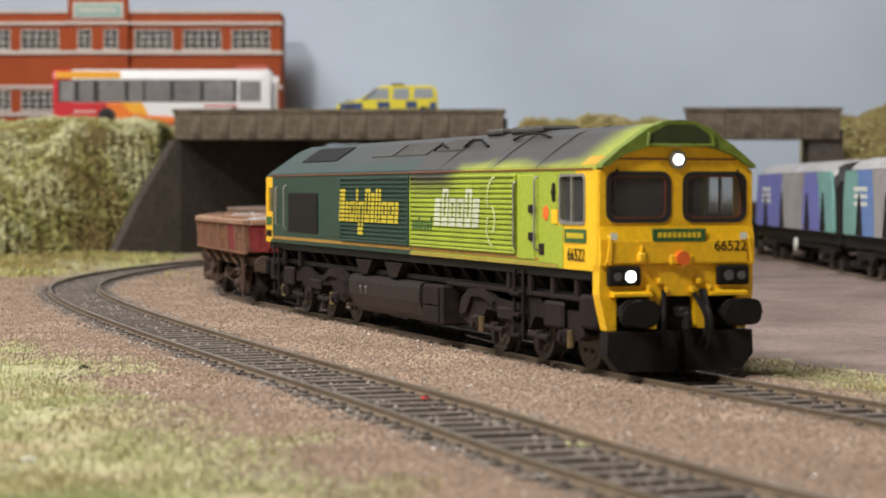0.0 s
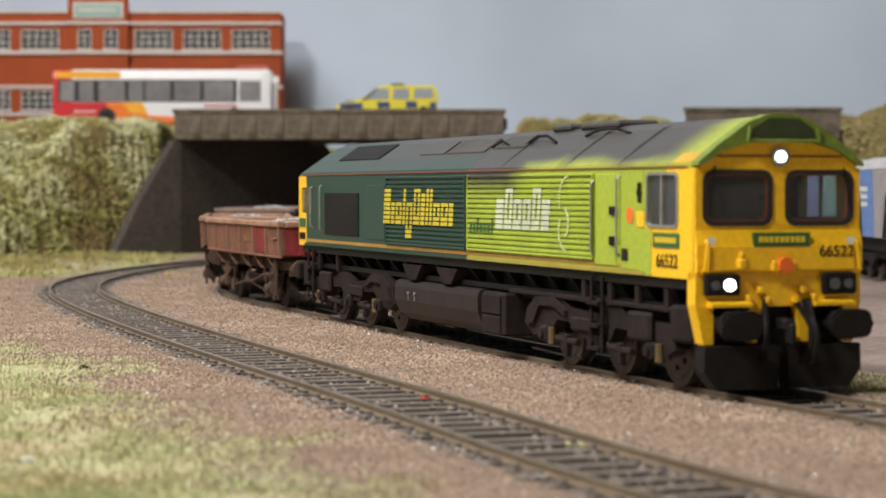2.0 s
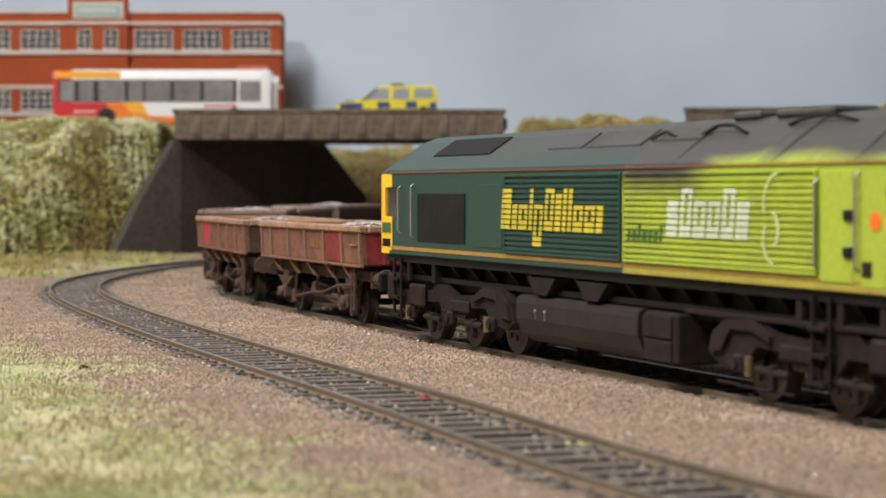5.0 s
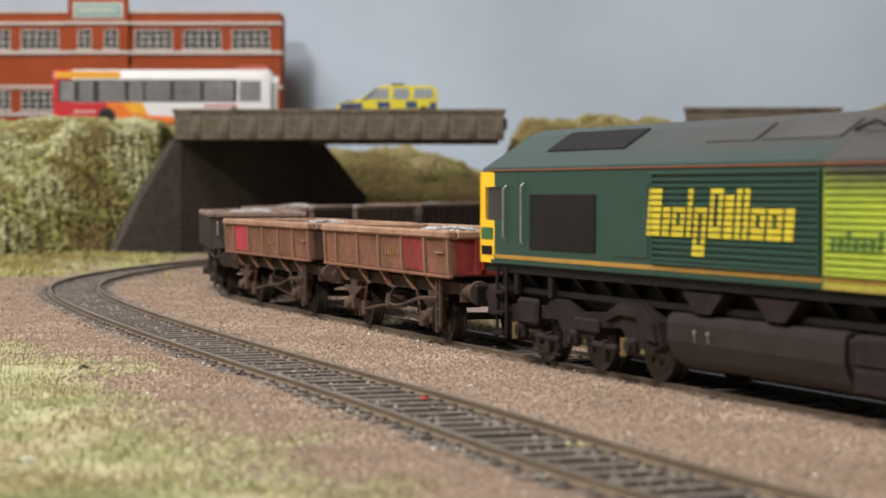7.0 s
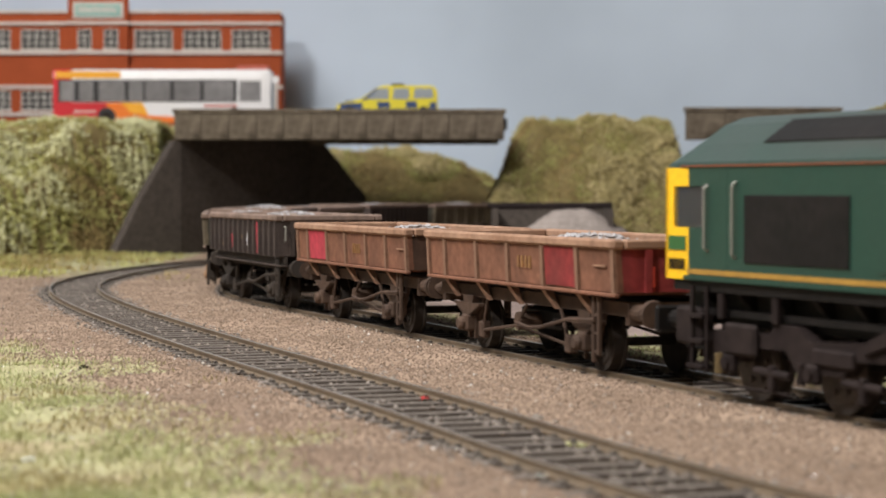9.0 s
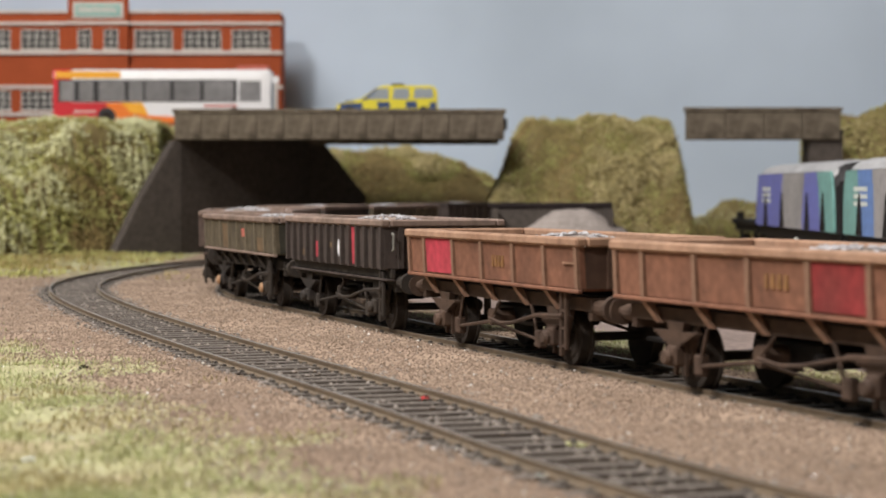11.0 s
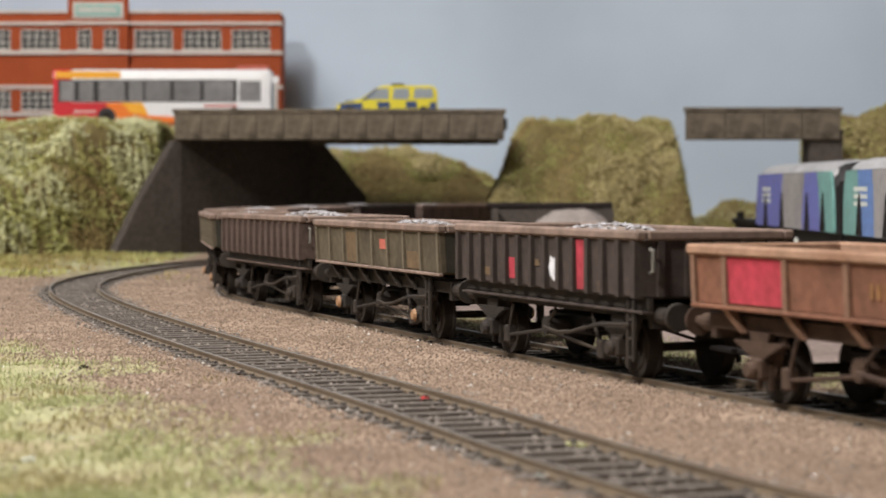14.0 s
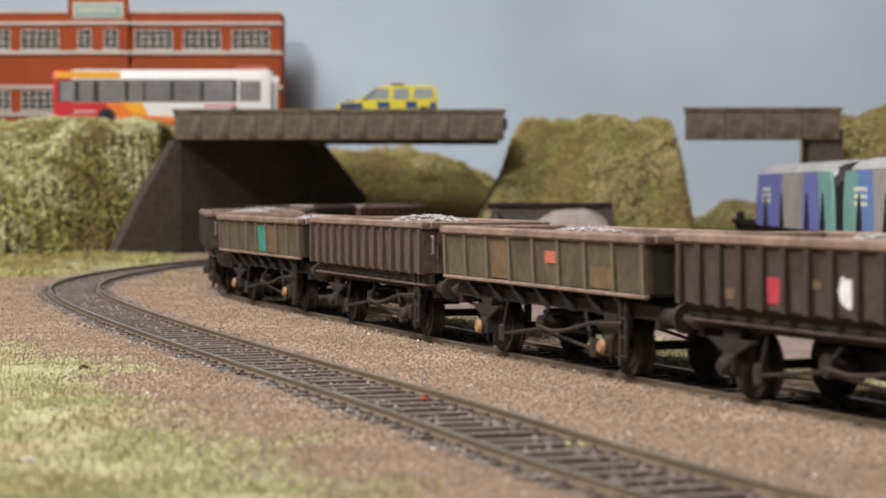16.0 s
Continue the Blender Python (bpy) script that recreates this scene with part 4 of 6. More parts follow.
        # front equipment door with hinges
        boxes("access_door", LIME, loco, [(-44.0, -34.2, min(f, f + sg * 0.3), max(f, f + sg * 0.3), 23.0, 41.4)], "", 0.2)
        bm = bmesh.new()
        for w in (28, 34):
            box(bm, -36.4, -33.8, min(f, f + sg * 0.9), max(f, f + sg * 0.9), w - 0.9, w + 0.9, 0.2)
        part("door_hinge", bm, BLACK, loco)
        for u, m0, m1 in ((-45.0, 25, 40), (-32.6, 25, 41), (-239, 26, 39.5), (-248.6, 27, 39)):
            bm = bmesh.new()
            sweep(bm, [(u, f + sg * 0.1, m0), (u, f + sg * 0.9, m0 + 0.6), (u, f + sg * 0.9, m1 - 0.6), (u, f + sg * 0.1, m1)], 0.28, 6)
            part("handrail", bm, CHROME, loco)
        # cab sides, front and rear, plates round the window openings
        for nm, plates, m in (("cab_side", [(-21.9, -0.2, 21.6, 31.2)], YELLOW), ("cab_side", [(-7.0, -0.2, 31.2, 42.2), (-12.0, -7.0, 41.2, 42.2)], YELLOW),
                              ("cab_pillar", [(-21.9, -20.3, 31.2, 42.2), (-20.3, -12.0, 41.2, 42.2)], LIME),
                              ("rear_cab_side", [(-263.8, -255.6, 21.6, 31.2), (-263.8, -261.0, 31.2, 42.2), (-261, -255.6, 38.8, 42.2)], YELLOW),
                              ("rear_cab_side", [(-255.6, -242.1, 21.6, 31.2), (-250.0, -242.1, 31.2, 42.2), (-255.6, -250, 38.8, 42.2)], GREEN)):
            boxes(nm, m, loco, [(a, b, min(f, f - sg * 1.0), max(f, f - sg * 1.0), c, d) for a, b, c, d in plates])
        bm = bmesh.new()
        ring_plate(bm, round_rect(-20.6, -6.7, 30.9, 41.5, 1.3), round_rect(-20.0, -7.3, 31.5, 40.9, 1.0), "y", *sorted((f - sg * 0.3, f + sg * 0.25)))
        box(bm, -14.4, -13.8, min(f - sg * 0.5, f + sg * 0.1), max(f - sg * 0.5, f + sg * 0.1), 31.2, 41.2)
        part("side_window_frame", bm, CHROME, loco)
        boxes("side_window", GLASS, loco, [(-20.3, -7.0, min(f - sg * 0.6, f - sg * 0.4), max(f - sg * 0.6, f - sg * 0.4), 31.2, 41.2)])
        boxes("side_window", GLASS, loco, [(-261.0, -250.0, min(f - sg * 0.6, f - sg * 0.4), max(f - sg * 0.6, f - sg * 0.4), 31.2, 40.2)])
        boxes("cab_patch", LIME, loco, [(-31.9, -21.9, min(f, f + sg * 0.15), max(f, f + sg * 0.15), 22.6, 41.8)])
        boxes("cab_patch", LIME, loco, [(-22.0, -18.2, min(f, f + sg * 0.16), max(f, f + sg * 0.16), 21.7, 30.6)])
        bm = bmesh.new()
        tube(bm, (-23.2, f + sg * 0.2, 37.6), (-23.2, f + sg * 0.5, 37.6), 1.0, 10)
        box(bm, -24.0, -22.4, min(f, f + sg * 0.5), max(f, f + sg * 0.5), 35.6, 39.6, 0.3)
        part("cab_vent", bm, BLACK, loco)
        # emblem, small notices and number plate area
        bm = bmesh.new()
        tube(bm, (-27.6, f + sg * 0.16, 33.2), (-27.6, f + sg * 0.3, 33.2), 1.6, 14)
        part("round_emblem", bm, ORANGE, loco, "orange and red round emblem")
        boxes("yellow_square", YELLOW, loco, [(-24.4, -21.2, min(f, f + sg * 0.3), max(f, f + sg * 0.3), 31.0, 34.0)])
        boxes("notice_plate", UNDER, loco, [(-31.4, -28.6, min(f, f + sg * 0.3), max(f, f + sg * 0.3), 24.2, 26.6)])
        boxes("name_plate", LOGOGREEN, loco, [(-17.4, -6.2, min(f, f + sg * 0.2), max(f, f + sg * 0.2), 27.2, 30.0)], "dark green plate with yellow bars")
        for k in range(7):
            boxes("plate_bar", BRIGHTYELLOW, loco, [(-16.2 + k * 1.3, -15.3 + k * 1.3, min(f, f + sg * 0.3), max(f, f + sg * 0.3), 28.1, 29.2)])
        boxes("name_plate", LOGOGREEN, loco, [(-262.6, -256.4, min(f, f + sg * 0.2), max(f, f + sg * 0.2), 27.0, 29.6)])
        boxes("number_bars", BLACK, loco, [(-262.4 + k * 1.2, -261.6 + k * 1.2, min(f, f + sg * 0.2), max(f, f + sg * 0.2), 23.4, 25.4) for k in range(5)])
    text_part("fleet_number", "66522", 3.7, BLACK, loco, side_pose(-11.4, 24.6, -17.46), "black fleet number on the cab side")
    # the painted words as plain blocks over the louvres
    word_blocks(loco, WORDYELLOW, -180.5, 29.0, [(5.0, -0.4, 8.6, False), (2.6, -0.4, 6.0, False), (4.6, -0.4, 6.0, True), (1.7, -0.4, 8.4, False), (4.4, -3.4, 6.0, True), (4.4, -0.4, 8.6, True),
                (2.8, -0.4, 7.6, False), (1.7, -0.4, 8.6, False), (1.7, -0.4, 8.4, False), (4.4, -0.4, 6.0, True), (4.6, -0.4, 6.0, True), (2.8, -0.4, 6.0, False)], 1.16, "yellow painted word in bold blocks")
    word_blocks(loco, WORDWHITE, -99.0, 29.6, [(4.2, -0.6, 5.8, False), (4.2, -0.6, 8.6, True), (4.4, -0.6, 5.8, True), (4.2, -0.6, 5.8, True), (4.2, -0.6, 8.6, True), (4.2, -0.6, 5.8, False)], 1.16, "white painted word in bold blocks")
    word_blocks(loco, LOGOGREEN, -115.5, 28.6, [(1.0, -0.6, 1.2, False), (1.4, -0.6, 1.2, False), (1.0, -0.6, 2.0, False), (1.6, -0.6, 1.2, False), (1.2, -1.6, 1.2, False), (1.4, -0.6, 1.2, False), (1.0, -0.6, 1.8, False)], 1.16, "small dark green line of writing")
    bm = bmesh.new()
    for cu, cw, r, a0, a1 in ((-57, 36.0, 5.0, 95, 200), (-60.5, 31.2, 3.4, -50, 60), (-58, 29.5, 4.2, 150, 260)):
        for k in range(14):
            a = radians(a0 + (a1 - a0) * k / 13)
            u, w = cu + r * math.cos(a), cw + r * math.sin(a)
            box(bm, u - 0.4, u + 0.4, -17.99, -17.86, w - 0.22, w + 0.22)
    part("curl_emblem", bm, PALELIME, loco, "white curling emblem")

    # cab front: plates round two windscreens
    bm = bmesh.new()
    for b in ((-17.3, -15.6, 31.6, 42.2), (-1.5, 1.5, 31.6, 42.0), (15.6, 17.3, 31.6, 42.2), (-15.6, 15.6, 41.7, 43.4), (-17.3, 17.3, 30.8, 31.6)):
        box(bm, -1.0, 0.0, *b, 0.12)
    pts = [(-16.6, 43.0), (-12.5, 45.6), (-7, 47.0), (7, 47.0), (12.5, 45.6), (16.6, 43.0), (15.6, 41.7), (-15.6, 41.7)]
    prism(bm, pts, "x", -0.9, 0.1)
    part("cab_front", bm, YELLOW, loco)
    bm = bmesh.new()
    pts = [(-1.0, 22.9), (0.9, 22.9), (0.9, 28.0), (0.1, 30.8), (-1.0, 30.8)]
    prism(bm, pts, "y", -17.3, 17.3)
    bmesh.ops.recalc_face_normals(bm, faces=bm.faces)
    part("nose_panel", bm, YELLOW, loco)
    boxes("nose_recess", YELLOW, loco, [(0.9, 1.25, -15.2, 15.6, 23.2, 27.9)], "", 0.2)
    for s0, s1 in ((-15.6, -1.5), (1.5, 15.6)):
        boxes("windscreen", GLASS, loco, [(-0.75, -0.5, s0, s1, 31.6, 41.7)])
        bm = bmesh.new()
        ring_plate(bm, round_rect(s0 - 0.2, s1 + 0.2, 31.4, 41.9, 2.3), round_rect(s0 + 0.75, s1 - 0.75, 32.3, 41.0, 1.7), "x", -0.4, 0.28)
        part("windscreen_gasket", bm, RUBBERSHADE, loco)
        bm = bmesh.new()
        sweep(bm, [(0.5, (s0 + s1) / 2 + (5 if s0 > 0 else -5), 42.4), (0.8, (s0 + s1) / 2 + (6.2 if s0 > 0 else -6.0), 35.0)], 0.2, 5)
        part("wiper", bm, BLACK, loco)
        bm = bmesh.new()
        ring_plate(bm, round_rect(s0 + 0.8, s1 - 0.8, 32.35, 40.95, 1.65), round_rect(s0 + 1.05, s1 - 1.05, 32.6, 40.7, 1.45), "x", -0.38, -0.2)
        part("red_bead", bm, REDLINE, loco)
        bm = bmesh.new()
        ring_plate(bm, round_rect(s0 - 0.05, s1 + 0.05, 31.55, 41.75, 0.3), round_rect(s0 + 0.1, s1 - 0.1, 31.7, 41.6, 2.1), "x", -0.95, 0.02)
        part("windscreen_corner", bm, YELLOW, loco)
    # visor and its recess
    bm = bmesh.new()
    outer = [(-17.4, 42.6), (-17.1, 43.4), (-12.5, 47.0), (-7.0, 50.7), (-3.2, 52.1), (0, 52.4), (3.2, 52.1), (7.0, 50.7), (12.5, 47.0), (17.1, 43.4), (17.4, 42.6)]
    inner = [(16.0, 42.9), (12.0, 45.4), (7.0, 46.8), (0, 47.0), (-7.0, 46.8), (-12.0, 45.4), (-16.0, 42.9)]
    prism(bm, outer + inner, "x", -1.6, 1.4)
    part("visor", bm, VISOR, loco, "dirty green roof visor over the cab")
    bm = bmesh.new()
    prism(bm, [(-6.6, 47.6), (6.6, 47.6), (6.2, 49.6), (3.0, 51.4), (-3.0, 51.4), (-6.2, 49.6)], "x", 1.3, 1.75)
    part("visor_grille", bm, VISORDARK, loco, "dark green grille in the visor")
    bm = bmesh.new()
    sweep(bm, [(1.9, -7.4, 47.2), (1.9, 7.4, 47.2), (1.9, 7.0, 49.6)], 0.35)
    sweep(bm, [(1.9, -7.4, 47.2), (1.9, -7.0, 49.8)], 0.35)
    part("visor_rail", bm, VISOR, loco)
    boxes("brow_stripe", REDLINE, loco, [(0.12, 0.22, -13.5, 13.5, 44.2, 44.6)])
    bm = bmesh.new()
    tube(bm, (-0.2, 0, 44.3), (0.7, 0, 44.3), 1.9, 18)
    part("lamp_housing", bm, CHROME, loco)
    bm = bmesh.new()
    tube(bm, (0.7, 0, 44.3), (1.0, 0, 44.3), 1.05, 18)
    part("lit_top_lamp", bm, HEADLAMP, loco, "lit white marker lamp")
    # lower front
    bm = bmesh.new()
    for sg in (-1, 1):
        prism(bm, [(sg * 17.3, 22.8), (sg * 17.3, 17.0), (sg * 15.6, 9.6), (sg * 13.6, 9.6), (sg * 13.6, 17.8), (sg * 6.2, 17.8), (sg * 6.2, 9.8), (sg * 4.6, 9.8), (sg * 3.6, 16.5), (0, 16.5), (0, 22.8)], "x", -3, 0.3)
    part("front_frame", bm, YELLOW, loco)
    boxes("buffer_beam", BLACK, loco, [(-4.5, -1.5, -14.5, 14.5, 9, 17.7)], "", 0.2)
    for sg in (-1, 1):
        v0, v1 = sorted((sg * 8.6, sg * 15.9))
        boxes("lamp_box", BLACK, loco, [(0.3, 1.7, v0, v1, 18.6, 22.6)], "black headlight box", 0.4)
        for dv, lit in ((2.6, False), (5.0, True)):
            bm = bmesh.new()
            v = sg * (8.6 + (5.2 if dv == 5.0 else 2.2))
            v = sg * (13.9 if dv == 2.6 else 11.0)
            tube(bm, (1.6, v, 20.6), (2.0, v, 20.6), 1.1 if lit else 0.9, 16)
            on_lamp = lit and sg < 0
            part("headlight", bm, HEADLAMP if on_lamp else LENS, loco, "lit white headlight" if on_lamp else "unlit clear lens")
        bm = bmesh.new()
        n = 20
        ring = []
        for k in range(n):
            a = 2 * math.pi * k / n
            ca, sa = math.cos(a), math.sin(a)
            ring.append((sg * 11.4 + 4.25 * math.copysign(abs(ca) ** 0.55, ca), 13.4 + 2.75 * math.copysign(abs(sa) ** 0.6, sa)))
        prism(bm, ring, "x", 6.6, 7.9)
        bmesh.ops.bevel(bm, geom=[e for e in bm.edges if abs(e.verts[0].co.x - e.verts[1].co.x) < 1e-4 and e.verts[0].co.x > 7], offset=0.5, segments=2, affect="EDGES")
        part("buffer_head", bm, BLACK, loco, "black oval buffer")
        bm = bmesh.new()
        tube(bm, (-1, sg * 11.4, 13.4), (3.6, sg * 11.4, 13.4), 2.3, 14)
        tube(bm, (3.6, sg * 11.4, 13.4), (6.7, sg * 11.4, 13.4), 1.6, 14)
        part("buffer_shank", bm, BLACK, loco)
        bm = bmesh.new()
        prism(bm, [(0.2, 17.9), (2.6, 17.2), (2.6, 16.6), (0.2, 16.4)], "y", *sorted((sg * 6.5, sg * 15.0)))
        part("foot_step", bm, YELLOW, loco)
        bm = bmesh.new()
        sweep(bm, [(0.9, sg * 15.6, 28.8), (1.8, sg * 15.6, 28.4), (1.8, sg * 16.2, 23.4), (0.9, sg * 16.2, 23.0)], 0.25, 6)
        part("front_handrail", bm, YELLOW, loco)
        for dv, w in ((4.4, 19.4), (3.0, 17.6), (6.8, 18.0)):
            boxes("lamp_bracket", YELLOW, loco, [(0.3, 1.9, sg * dv - 0.5, sg * dv + 0.5, w - 0.5, w + 0.8)], "", 0.2)
        boxes("notice_plate", WHITE, loco, [(1.26, 1.32, sg * 14.6 - 0.8, sg * 14.6 + 0.8, 28.0, 29.4)])
        # rear buffers
        bm = bmesh.new()
        tube(bm, (-263, sg * 11.4, 13.4), (-270.5, sg * 11.4, 13.4), 1.8, 12)
        box(bm, -271.6, -270.4, sg * 11.4 - 4.2, sg * 11.4 + 4.2, 10.8, 16.0, 0.5)
        part("buffer_head", bm, BLACK, loco)
    bm = bmesh.new()
    tube(bm, (0.9, 0.4, 24.2), (2.6, 0.4, 24.2), 1.5, 12)
    part("jumper_socket", bm, ORANGE, loco, "orange jumper socket")
    boxes("socket_mount", YELLOW, loco, [(0.9, 1.8, -2.2, 3.0, 22.9, 25.0)], "", 0.3)
    bm = bmesh.new()
    box(bm, 0.9, 2.2, -9.4, -7.6, 23.4, 25.6, 0.4)
    box(bm, 0.9, 2.0, -8.8, -8.2, 25.6, 26.8, 0.2)
    part("lamp_iron", bm, YELLOW, loco)
    boxes("name_plate", LOGOGREEN, loco, [(0.5, 1.35, -5.8, 5.9, 27.6, 30.2)], "dark green plate with yellow bars")
    for k in range(9):
        boxes("plate_bar", BRIGHTYELLOW, loco, [(1.36, 1.44, -4.8 + k * 1.1, -4.0 + k * 1.1, 28.4, 29.5)])
    text_part("fleet_number", "66522", 3.0, BLACK, loco, front_pose(11.6, 26.6, 1.36), "black fleet number on the nose")
    # snowploughs, coupling and hoses
    for sg in (-1, 1):
        bm = bmesh.new()
        o = sg
        prism(bm, [(o * 0.8, 9.4), (o * 16.2, 9.4), (o * 16.4, 4.6), (o * 13.8, 1.4), (o * 1.2, 1.2)], "x", -1.6, 2.2)
        part("snowplough", bm, BLACK, loco, "black steel snowplough")
    bm = bmesh.new()
    box(bm, 0.2, 4.6, -1.3, 1.3, 12.0, 14.4, 0.5)
    box(bm, 3.6, 6.0, -0.7, 0.7, 9.6, 13.6, 0.4)
    part("coupling_hook", bm, BLACK, loco)
    for v, sw, m in ((3.2, 1.6, BLACK), (4.8, 1.0, BLACK), (-3.4, -1.4, BLACK), (5.8, -0.6, RUBBERSHADE)):
        bm = bmesh.new()
        pts = [(1.0 + 3.4 * math.sin(math.pi * k / 9), v + sw * math.sin(math.pi * k / 9), 17.6 - 12.5 * (k / 9) ** 0.9) for k in range(10)]
        sweep(bm, pts, 0.55, 7)
        part("brake_hose", bm, m, loco)
    # hollow cabs: floor, back wall, ceiling, desk and seats
    for u0, u1 in ((-21.8, -1.2), (-262.8, -242.3)):
        boxes("cab_interior", CABDARK, loco, [(u0, u1, -16.2, 16.2, 29.2, 30.2), (u0, u0 + 0.4, -16.2, 16.2, 30.3, 42), (u1 - 5, u1 - 1, -14, 14, 30.3, 33), (u0 + 5, u0 + 8, -9, -5, 30.3, 37), (u0 + 5, u0 + 8, 5, 9, 30.3, 37)])
    bm = bmesh.new()
    for b in ((-17.3, -15.6, 31.6, 42.2), (-1.5, 1.5, 31.6, 42.0), (15.6, 17.3, 31.6, 42.2), (-15.6, 15.6, 41.0, 42.2), (-17.3, 17.3, 21.6, 31.6)):
        box(bm, -264, -262.9, *b, 0.12)
    part("rear_cab_front", bm, YELLOW, loco)
    boxes("windscreen", GLASS, loco, [(-263.6, -263.3, -15.6, -1.5, 31.6, 41.0), (-263.6, -263.3, 1.5, 15.6, 31.6, 41.0)])
    # underframe: spine, solebar brackets, tank, boxes
    boxes("chassis", BLACK, loco, [(-262, -3, -12.5, 12.5, 13.5, 21.5)])
    for b4 in ((-262, -3, -16.6, -15.6, 19.6, 21.5), (-262, -3, 15.6, 16.6, 19.6, 21.5), (-258, -8, -14.6, -13.4, 15.2, 16.4), (-258, -8, 13.4, 14.6, 15.2, 16.4)):
        boxes("solebar", BLACK, loco, [b4])
    for sg in (-1, 1):
        bm = bmesh.new()
        prism(bm, [(sg * 12.4, 15.0), (sg * 16.3, 19.6), (sg * 16.3, 21.5), (sg * 12.4, 21.5)], "x", -0.5, 0.5)
        br = mesh_of("bracket", bm, BLACK)
        for k in range(21):
            ob = new("bracket", br)
            ob.parent = loco
            ob.matrix_basis = pose((-12 - k * 12.0) * MM, 0, 0)
    for u in (-14, -27, -40, -53, -228, -246):
        for sg in (-1, 1):
            boxes("frame_post", UNDER, loco, [(u - 0.9, u + 0.9, *sorted((sg * 15.2, sg * 16.4)), 14.8, 19.6)], "", 0.2)
    for sg in (-1, 1):
        boxes("frame_flange", UNDER, loco, [(-95, -6, *sorted((sg * 14.7, sg * 16.3)), 14.9, 15.9)], "", 0.2)
    for u in (-142, -168):
        for sg in (-1, 1):
            bm = bmesh.new()
            pr3 = [(u, 19.0), (u + 15, 19.0), (u + 10.5, 15.2), (u + 4.5, 15.2)]
            prism(bm, pr3, "y", *sorted((sg * 12.6, sg * 16.9)))
            part("sand_hopper", bm, UNDER, loco)
    bm = bmesh.new()
    ring = []
    for a, b in ((-16.6, 14.2), (-16.9, 13.0), (-16.9, 9.5), (-15.6, 6.4), (-12.8, 4.4), (12.8, 4.4), (15.6, 6.4), (16.9, 9.5), (16.9, 13.0), (16.6, 14.2), (15.6, 14.8), (-15.6, 14.8)):
        ring.append((a, b))
    prism(bm, ring, "x", -175, -112)
    bmesh.ops.bevel(bm, geom=[e for e in bm.edges if abs(e.verts[0].co.x - e.verts[1].co.x) < 1e-4], offset=1.0, segments=2, affect="EDGES")
    part("fuel_tank", bm, TANK, loco, "rounded dusty black fuel tank")
    boxes("battery_box", UNDER, loco, [(-111, -97, -16.6, 16.6, 4.8, 14.6)], "", 0.5)
    boxes("battery_lid", UNDER, loco, [(-110, -98.5, -17.1, -16.62, 9.6, 14.0), (-110, -98.5, -17.1, -16.62, 5.2, 9.2)], "", 0.2)
    bm = bmesh.new()
    for u in (-163, -158):
        tube(bm, (u, -16.8, 11.6), (u, -17.3, 11.6), 0.4, 8)
        box(bm, u - 0.15, u + 0.15, -17.1, -16.9, 9.8, 11.2)
    part("tank_gauge", bm, CHROME, loco)
    for u in (-44.5, -252):
        for sg in (-1, 1):
            bm = bmesh.new()
            for du in (-2.6, 2.6):
                tube(bm, (u + du, sg * 17.0, 5), (u + du, sg * 17.0, 20.5), 0.45, 6)
            for w in (5.6, 10.2, 14.8):
                box(bm, u - 2.8, u + 2.8, sg * 17.0 - 1.2, sg * 17.0 + 1.2, w, w + 0.7)
            part("cab_steps", bm, UNDER, loco)
    for b4 in ((-12, -3.2, -16.6, -13, 9.5, 16.5), (-12, -3.2, 13, 16.6, 9.5, 16.5), (-262, -253, -16.4, -13, 9.5, 16.5), (-262, -253, 13, 16.4, 9.5, 16.5)):
        boxes("end_box", UNDER, loco, [b4], "", 0.6)
    wheels = bogie(loco, (-21.0, -47.5, -74.0), False) + bogie(loco, (-243.0, -216.5, -190.0), True)
    TRAINSET.append((loco, 0, -45, -219, wheels))


# ---- open wagons ----
def paint(name, c, d, rough=0.8):
    return mat(name, c, rough, amount=0.75, fine=420, coarse=75, dirt=d, bump=0.2, spec=0.25)


RUSTY = paint("rust_brown_paint", (0.215, 0.098, 0.060), (0.12, 0.058, 0.038))
RUSTLIGHT = paint("dusty_rust_rail", (0.34, 0.21, 0.14), (0.24, 0.13, 0.08))
RUSTRIB = paint("dusty_rust_rib", (0.26, 0.15, 0.10), (0.15, 0.085, 0.055))
OLIVE = paint("olive_brown_paint", (0.115, 0.092, 0.060), (0.062, 0.050, 0.034))
OLIVERIB = paint("worn_olive_rib", (0.175, 0.145, 0.10), (0.10, 0.08, 0.055))
OLIVERAIL = paint("dusty_brown_rail", (0.25, 0.178, 0.145), (0.14, 0.10, 0.075))
DARKBROWN = paint("dark_brown_paint", (0.070, 0.053, 0.046), (0.040, 0.031, 0.027))
TAUPE = paint("taupe_brown_paint", (0.125, 0.086, 0.070), (0.068, 0.048, 0.040))
# end colours: weathered paint, darkened further for the shade between wagons
ENDBROWN = paint("shaded_end_brown", (0.085, 0.048, 0.033), (0.045, 0.028, 0.022))
ENDOLIVE = paint("shaded_end_olive", (0.045, 0.042, 0.030), (0.028, 0.025, 0.02))
PATCHRED = paint("faded_red_panel", (0.46, 0.052, 0.075), (0.27, 0.045, 0.05))
DULLRED = paint("dulled_red_panel", (0.25, 0.035, 0.035), (0.14, 0.035, 0.03))
BAYS = (0.0, 0.165, 0.335, 0.52, 0.70, 0.893, 1.0)
PATCHTEAL = paint("teal_panel", (0.05, 0.28, 0.22), (0.06, 0.16, 0.13))
PATCHRUST = paint("rusty_panel", (0.165, 0.108, 0.06), (0.11, 0.08, 0.05))
